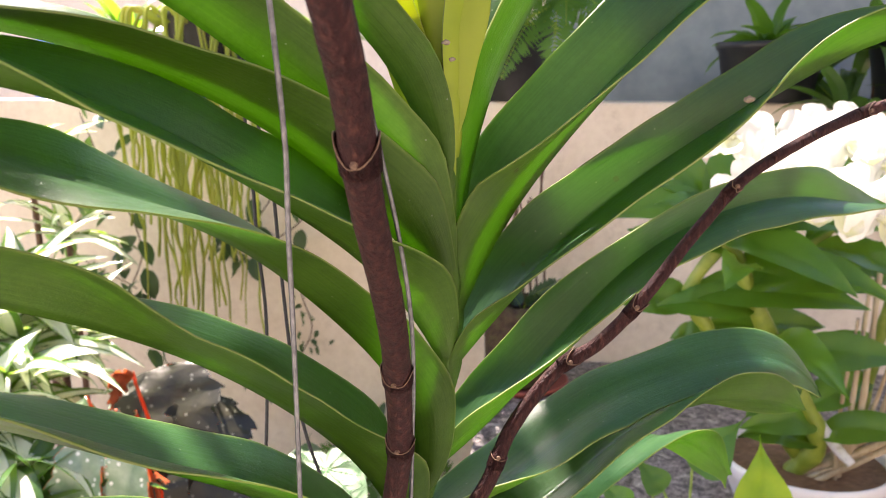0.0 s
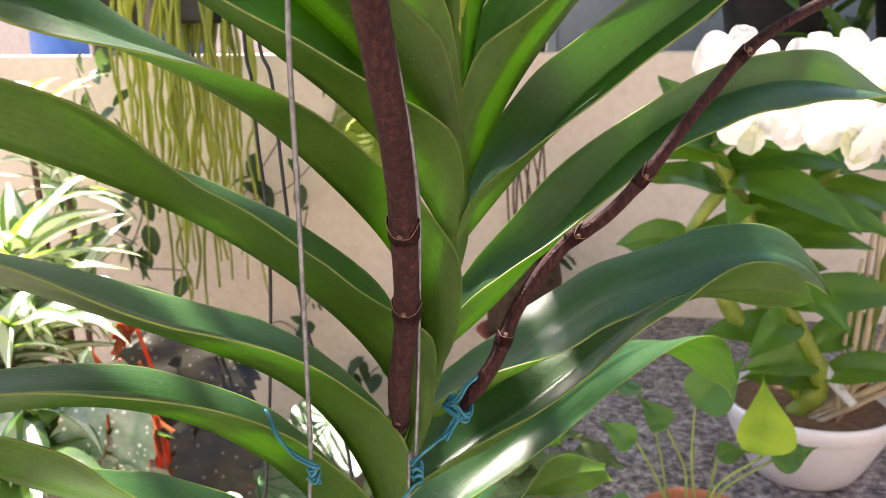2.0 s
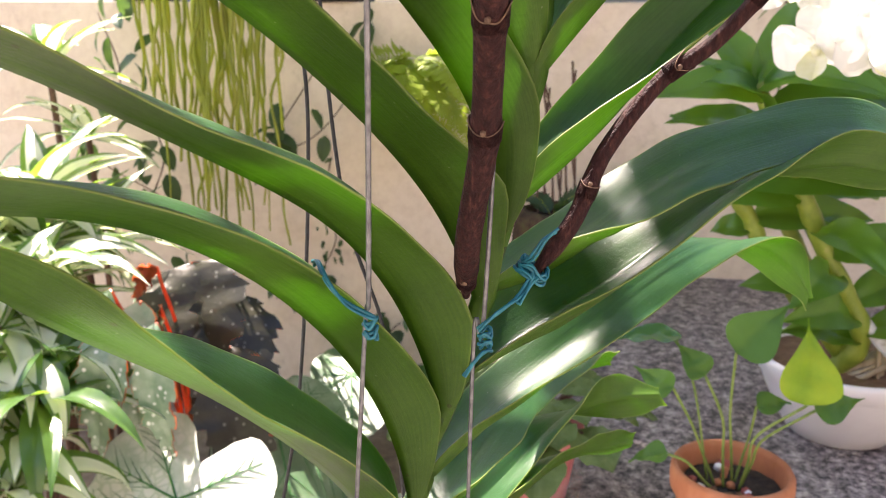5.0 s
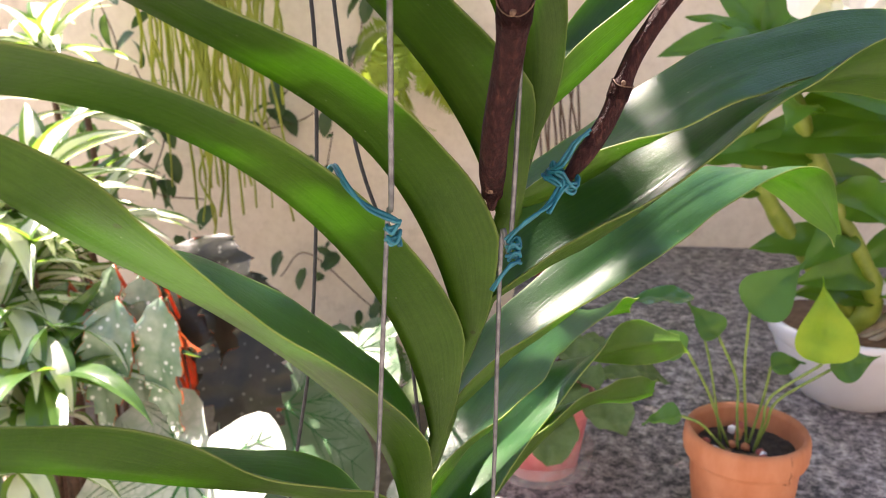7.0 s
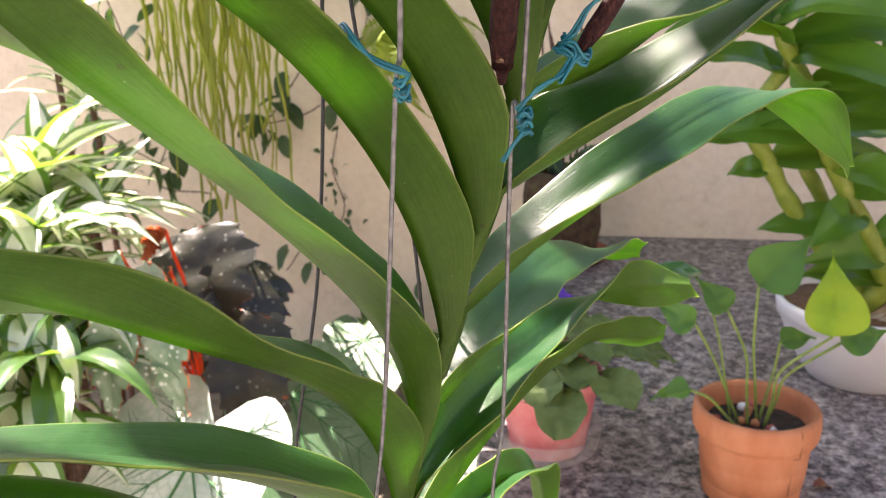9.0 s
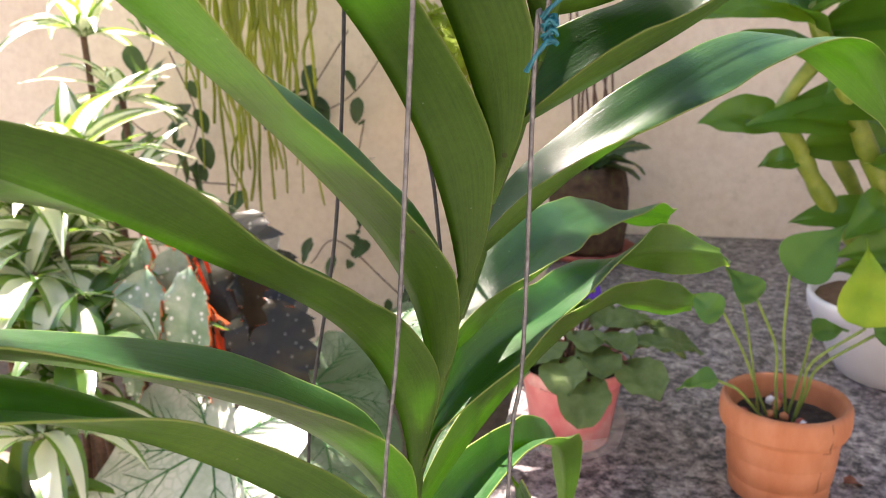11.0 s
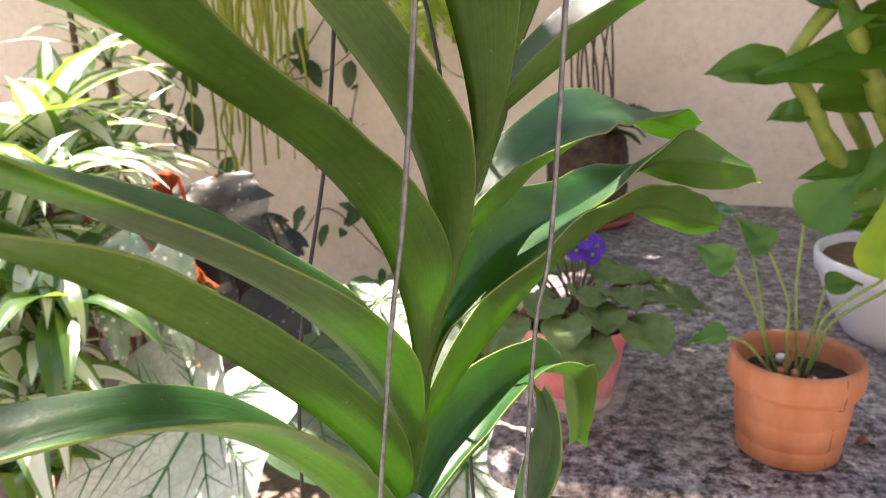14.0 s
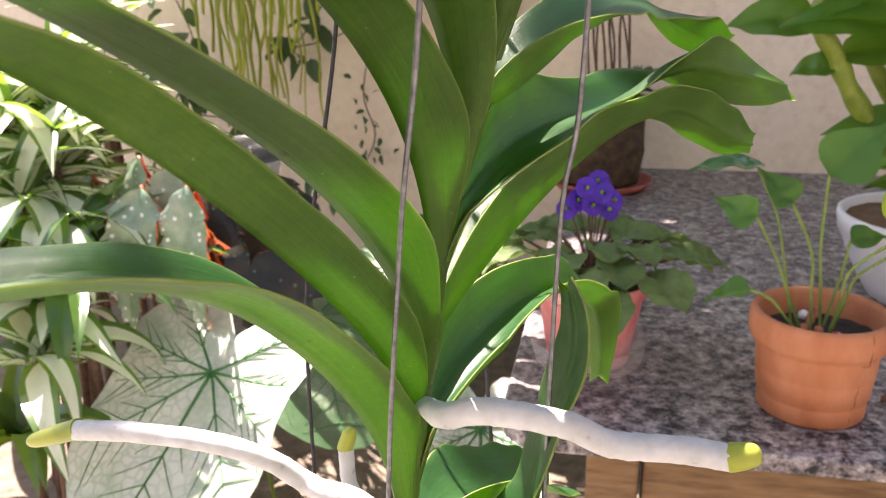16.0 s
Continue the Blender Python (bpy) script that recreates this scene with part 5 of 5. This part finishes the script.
def fern(label, at, n, length, seed, mat, az=(180, 360), rise=(-20, 60)):
    """A feathery fern: fronds with rows of small leaflets."""
    rnd = random.Random(seed)
    p = thing("fern", label, "fern")
    for i in range(n):
        ln = length * rnd.uniform(0.6, 1.1)
        droop = rnd.uniform(50, 110)
        pts = blade(ln, 0.01, 0.4, droop, 0.0, 14, 1.0)
        mids = [r[3] for r in pts]
        bm = tube(mids, 0.0009, 5, 20)
        fr = put(part("frond", bm, M_FERN, p), aim(at, rnd.uniform(*az), rnd.uniform(*rise), rnd.uniform(-60, 60)))
        lf = bmesh.new()
        line = smooth_line(mids, 26)
        for k in range(3, 26):
            for sg in (-1, 1):
                w = 0.05 * ln / 0.25 * math.sin(math.pi * (k / 26) ** 0.7) + 0.006
                a, d = line[k], (line[min(k + 1, 26)] - line[k - 1]).normalized()
                o = Vector((0, sg, 0)) * w + d * w * 0.5 + Vector((0, 0, rnd.uniform(-0.3, 0.1) * w))
                h = d * 0.006
                lf.faces.new([lf.verts.new(a - h * 0.4), lf.verts.new(a + o * 0.5 - h), lf.verts.new(a + o), lf.verts.new(a + o * 0.5 + h), lf.verts.new(a + h * 0.4)])
        part("frond_blade", lf, mat, fr)
    return p


fern("yellow-green feathery fern on the wall", (-0.253, 2.100, 1.014), 11, 0.28, 1, M_FERN, (190, 350), (-50, 40))
fern("yellow-green feathery fern on the wall", (-0.278, 2.100, 0.964), 8, 0.24, 2, M_FERN, (190, 350), (-60, 30))
fern("thin fern hanging over the bark planter", (0.085, 2.0, 0.65), 5, 0.16, 3, M_VINE, (0, 360), (20, 70))
fern("small green fern at the foot of the wall", (-0.275, 1.950, 0.225), 12, 0.26, 4, M_HEART, (180, 360), (0, 60))
fern("green fern hanging from a wall-top pot", (0.154, 2.150, 1.419), 8, 0.34, 5, M_HEART, (230, 310), (-30, 20))
vine("wall_vine", "fine dry rootlets and moss on the wall", ((-0.517, 2.210, 0.741), (-0.537, 2.210, 0.621), (-0.510, 2.210, 0.514), (-0.563, 2.210, 0.402)), 26, 0.025, M_VINE, 8, 0.035)

# ---- on top of the wall ----
for k, (x, r, h) in enumerate(((-0.50, 0.11, 0.16), (0.04, 0.10, 0.19), (0.69, 0.13, 0.15), (1.05, 0.12, 0.16), (-1.05, 0.11, 0.17))):
    at = (x, 2.29, 1.145)
    bp = potted("black_pot", "black plastic nursery pot on the wall top", at, [(0.0, 0.0), (r * 0.8, 0.0), (r * 0.82, 0.004), (r * 0.98, h - 0.02), (r * 1.02, h - 0.018), (r * 1.04, h), (r * 0.98, h), (r * 0.94, h - 0.03)], M_BLACK, r * 0.95, h - 0.025, M_SOIL)
    bp["group"] = "black pots on the wall"
    rosette("leafy_plant", "bright yellow-green leafy plant in a black pot", (x, 2.29, 1.145 + h - 0.02), 16, 0.20, 0.04, (M_FERN if k % 2 else M_DEND,), (20, 85), (30, 100), 60 + k)
for k, at in enumerate(((0.86, 2.20, 1.10), (1.10, 2.12, 1.02), (0.95, 2.25, 1.28), (1.25, 2.2, 1.2))):
    sp = rosette("strap_leaved_plant", "dark hanging strap-leaved plant on the wall top", at, 20, 0.34, 0.04, DARK, (0, 80), (50, 130), 90 + k)
    part("stem", tube([(at[0], 2.30, 1.15), (at[0], 2.26, at[2] + 0.03), at], 0.006, 8, 10), M_TWIG, sp)
panel = thing("panel", "pale blue-grey panel behind the wall", "panel")
linked("board", block(0.15, 1.57, 2.63, 2.655, 0.0, 1.72, 0.003), M_BLUE, panel, smooth=False)
for x in (0.12, 1.57):
    linked("frame_post", block(x, x + 0.03, 2.62, 2.66, 0.0, 1.75, 0.003), M_BLUE, panel, smooth=False)
linked("frame_rail", block(0.152, 1.568, 2.62, 2.66, 1.722, 1.75, 0.003), M_BLUE, panel, smooth=False)
drum = thing("drum", "blue plastic drum behind the wall", "drum", at=(-1.30, 2.75, 0.0))
part("body", turned([(0.0, 0.0), (0.25, 0.0), (0.28, 0.02), (0.28, 0.45), (0.29, 0.47), (0.28, 0.49), (0.28, 1.25), (0.26, 1.33), (0.0, 1.34)]), plain("blue_drum_plastic", [(0.3, (0.01, 0.07, 0.30)), (0.7, (0.03, 0.13, 0.42))], 20, 0.4, 0.1), drum)

# ---- overhead: beam for the hanger and the leafy shade ----
beam = tagged(linked("pergola_beam", block(-2.5, 3.0, 0.26, 0.34, 2.30, 2.40, 0.004), M_WOOD, smooth=False), "wooden pergola beam over the plants", "beam")
for x in (-2.4, 2.9):
    linked("post", block(x - 0.05, x + 0.05, 0.25, 0.35, 0, 2.298, 0.004), M_WOOD, beam, smooth=False)


# holes and dense places in the climber: where the sun's ray through them comes down, and their radius
HOLES = ((0.098, 0.205, 0.030), (0.154, 0.320, 0.026), (0.231, 0.251, 0.018), (0.193, 0.236, 0.018), (0.334, 0.140, 0.016), (0.295, 0.138, 0.012), (0.205, 0.000, 0.026), (0.236, -0.012, 0.026), (0.150, 0.086, 0.018))
DENSE = ((0.203, 0.108, 0.030), (0.220, 0.060, 0.024), (0.215, 0.200, 0.030), (0.314, 0.165, 0.014), (0.088, 0.150, 0.026))


def openness(gx, gy):
    """Above this noise value the climber has a gap, for the place where a sunray through it comes down."""
    if gy > 0.76 and gx > -0.06:
        return 0.85
    if -0.46 < gx < -0.06 and gy > 0.8:
        return -0.28 + 0.1 * (gx > -0.30)
    if any(math.hypot(gx - x, gy - y) < r for x, y, r in DENSE):
        return 0.6
    if math.hypot(gx - 0.03, gy - 0.27) < 0.105 or any(math.hypot(gx - x, gy - y) < r for x, y, r in HOLES):
        return -2.0
    if -0.05 < gx < 0.32 and -0.2 < gy <= 0.0:
        return -0.35
    if -0.40 < gx < 0.50 and gy > 0.0:
        return 0.10 if gx < 0.0 else -0.04 if gx < 0.10 else -0.13
    return -2.0 if gy > 0.8 or gx < -0.5 else -0.5 if gy > 0 else -0.15


def shade():
    """Climbing leaves over the pergola, in one sheet of loose clumps."""
    rnd = random.Random(11)
    bm = bmesh.new()
    for i in range(24000):
        # gx, gy: where the sun's ray through a leaf comes down at the plants' height
        gx, gy, z = rnd.uniform(-1.7, 1.7), rnd.uniform(-1.0, 2.5), rnd.uniform(2.45, 2.75)
        x, y = gx + SUN.x / SUN.z * (z - 0.8), gy + SUN.y / SUN.z * (z - 0.8)
        fine = 1.7 if -0.4 < gx < 0.5 and gy < 0.8 else 1.0
        gap = noise.noise(Vector((gx * 8.0 * fine, gy * 8.0 * fine, 1.3))) + 0.6 * noise.noise(Vector((gx * 20 * fine, gy * 20 * fine, 7.7)))
        if gap > openness(gx, gy):
            continue
        s = rnd.uniform(0.022, 0.05) * (1.5 if gy > 0.7 and gx > -0.1 else 1.0)
        m = Matrix.Translation((x, y, z)) @ Euler((rnd.uniform(-0.6, 0.6), rnd.uniform(-0.6, 0.6), rnd.uniform(0, math.tau))).to_matrix().to_4x4()
        bm.faces.new([bm.verts.new(m @ Vector(q)) for q in ((-s, 0, 0), (-s * 0.3, -s * 0.42, 0.01), (s * 0.5, -s * 0.34, 0), (s, 0, -0.01), (s * 0.5, s * 0.34, 0), (-s * 0.3, s * 0.42, 0.01))])
    return tagged(linked("pergola_climber", bm, M_DEND, smooth=False), "leafy climber over the pergola", "climber", kind="stuff")


shade()
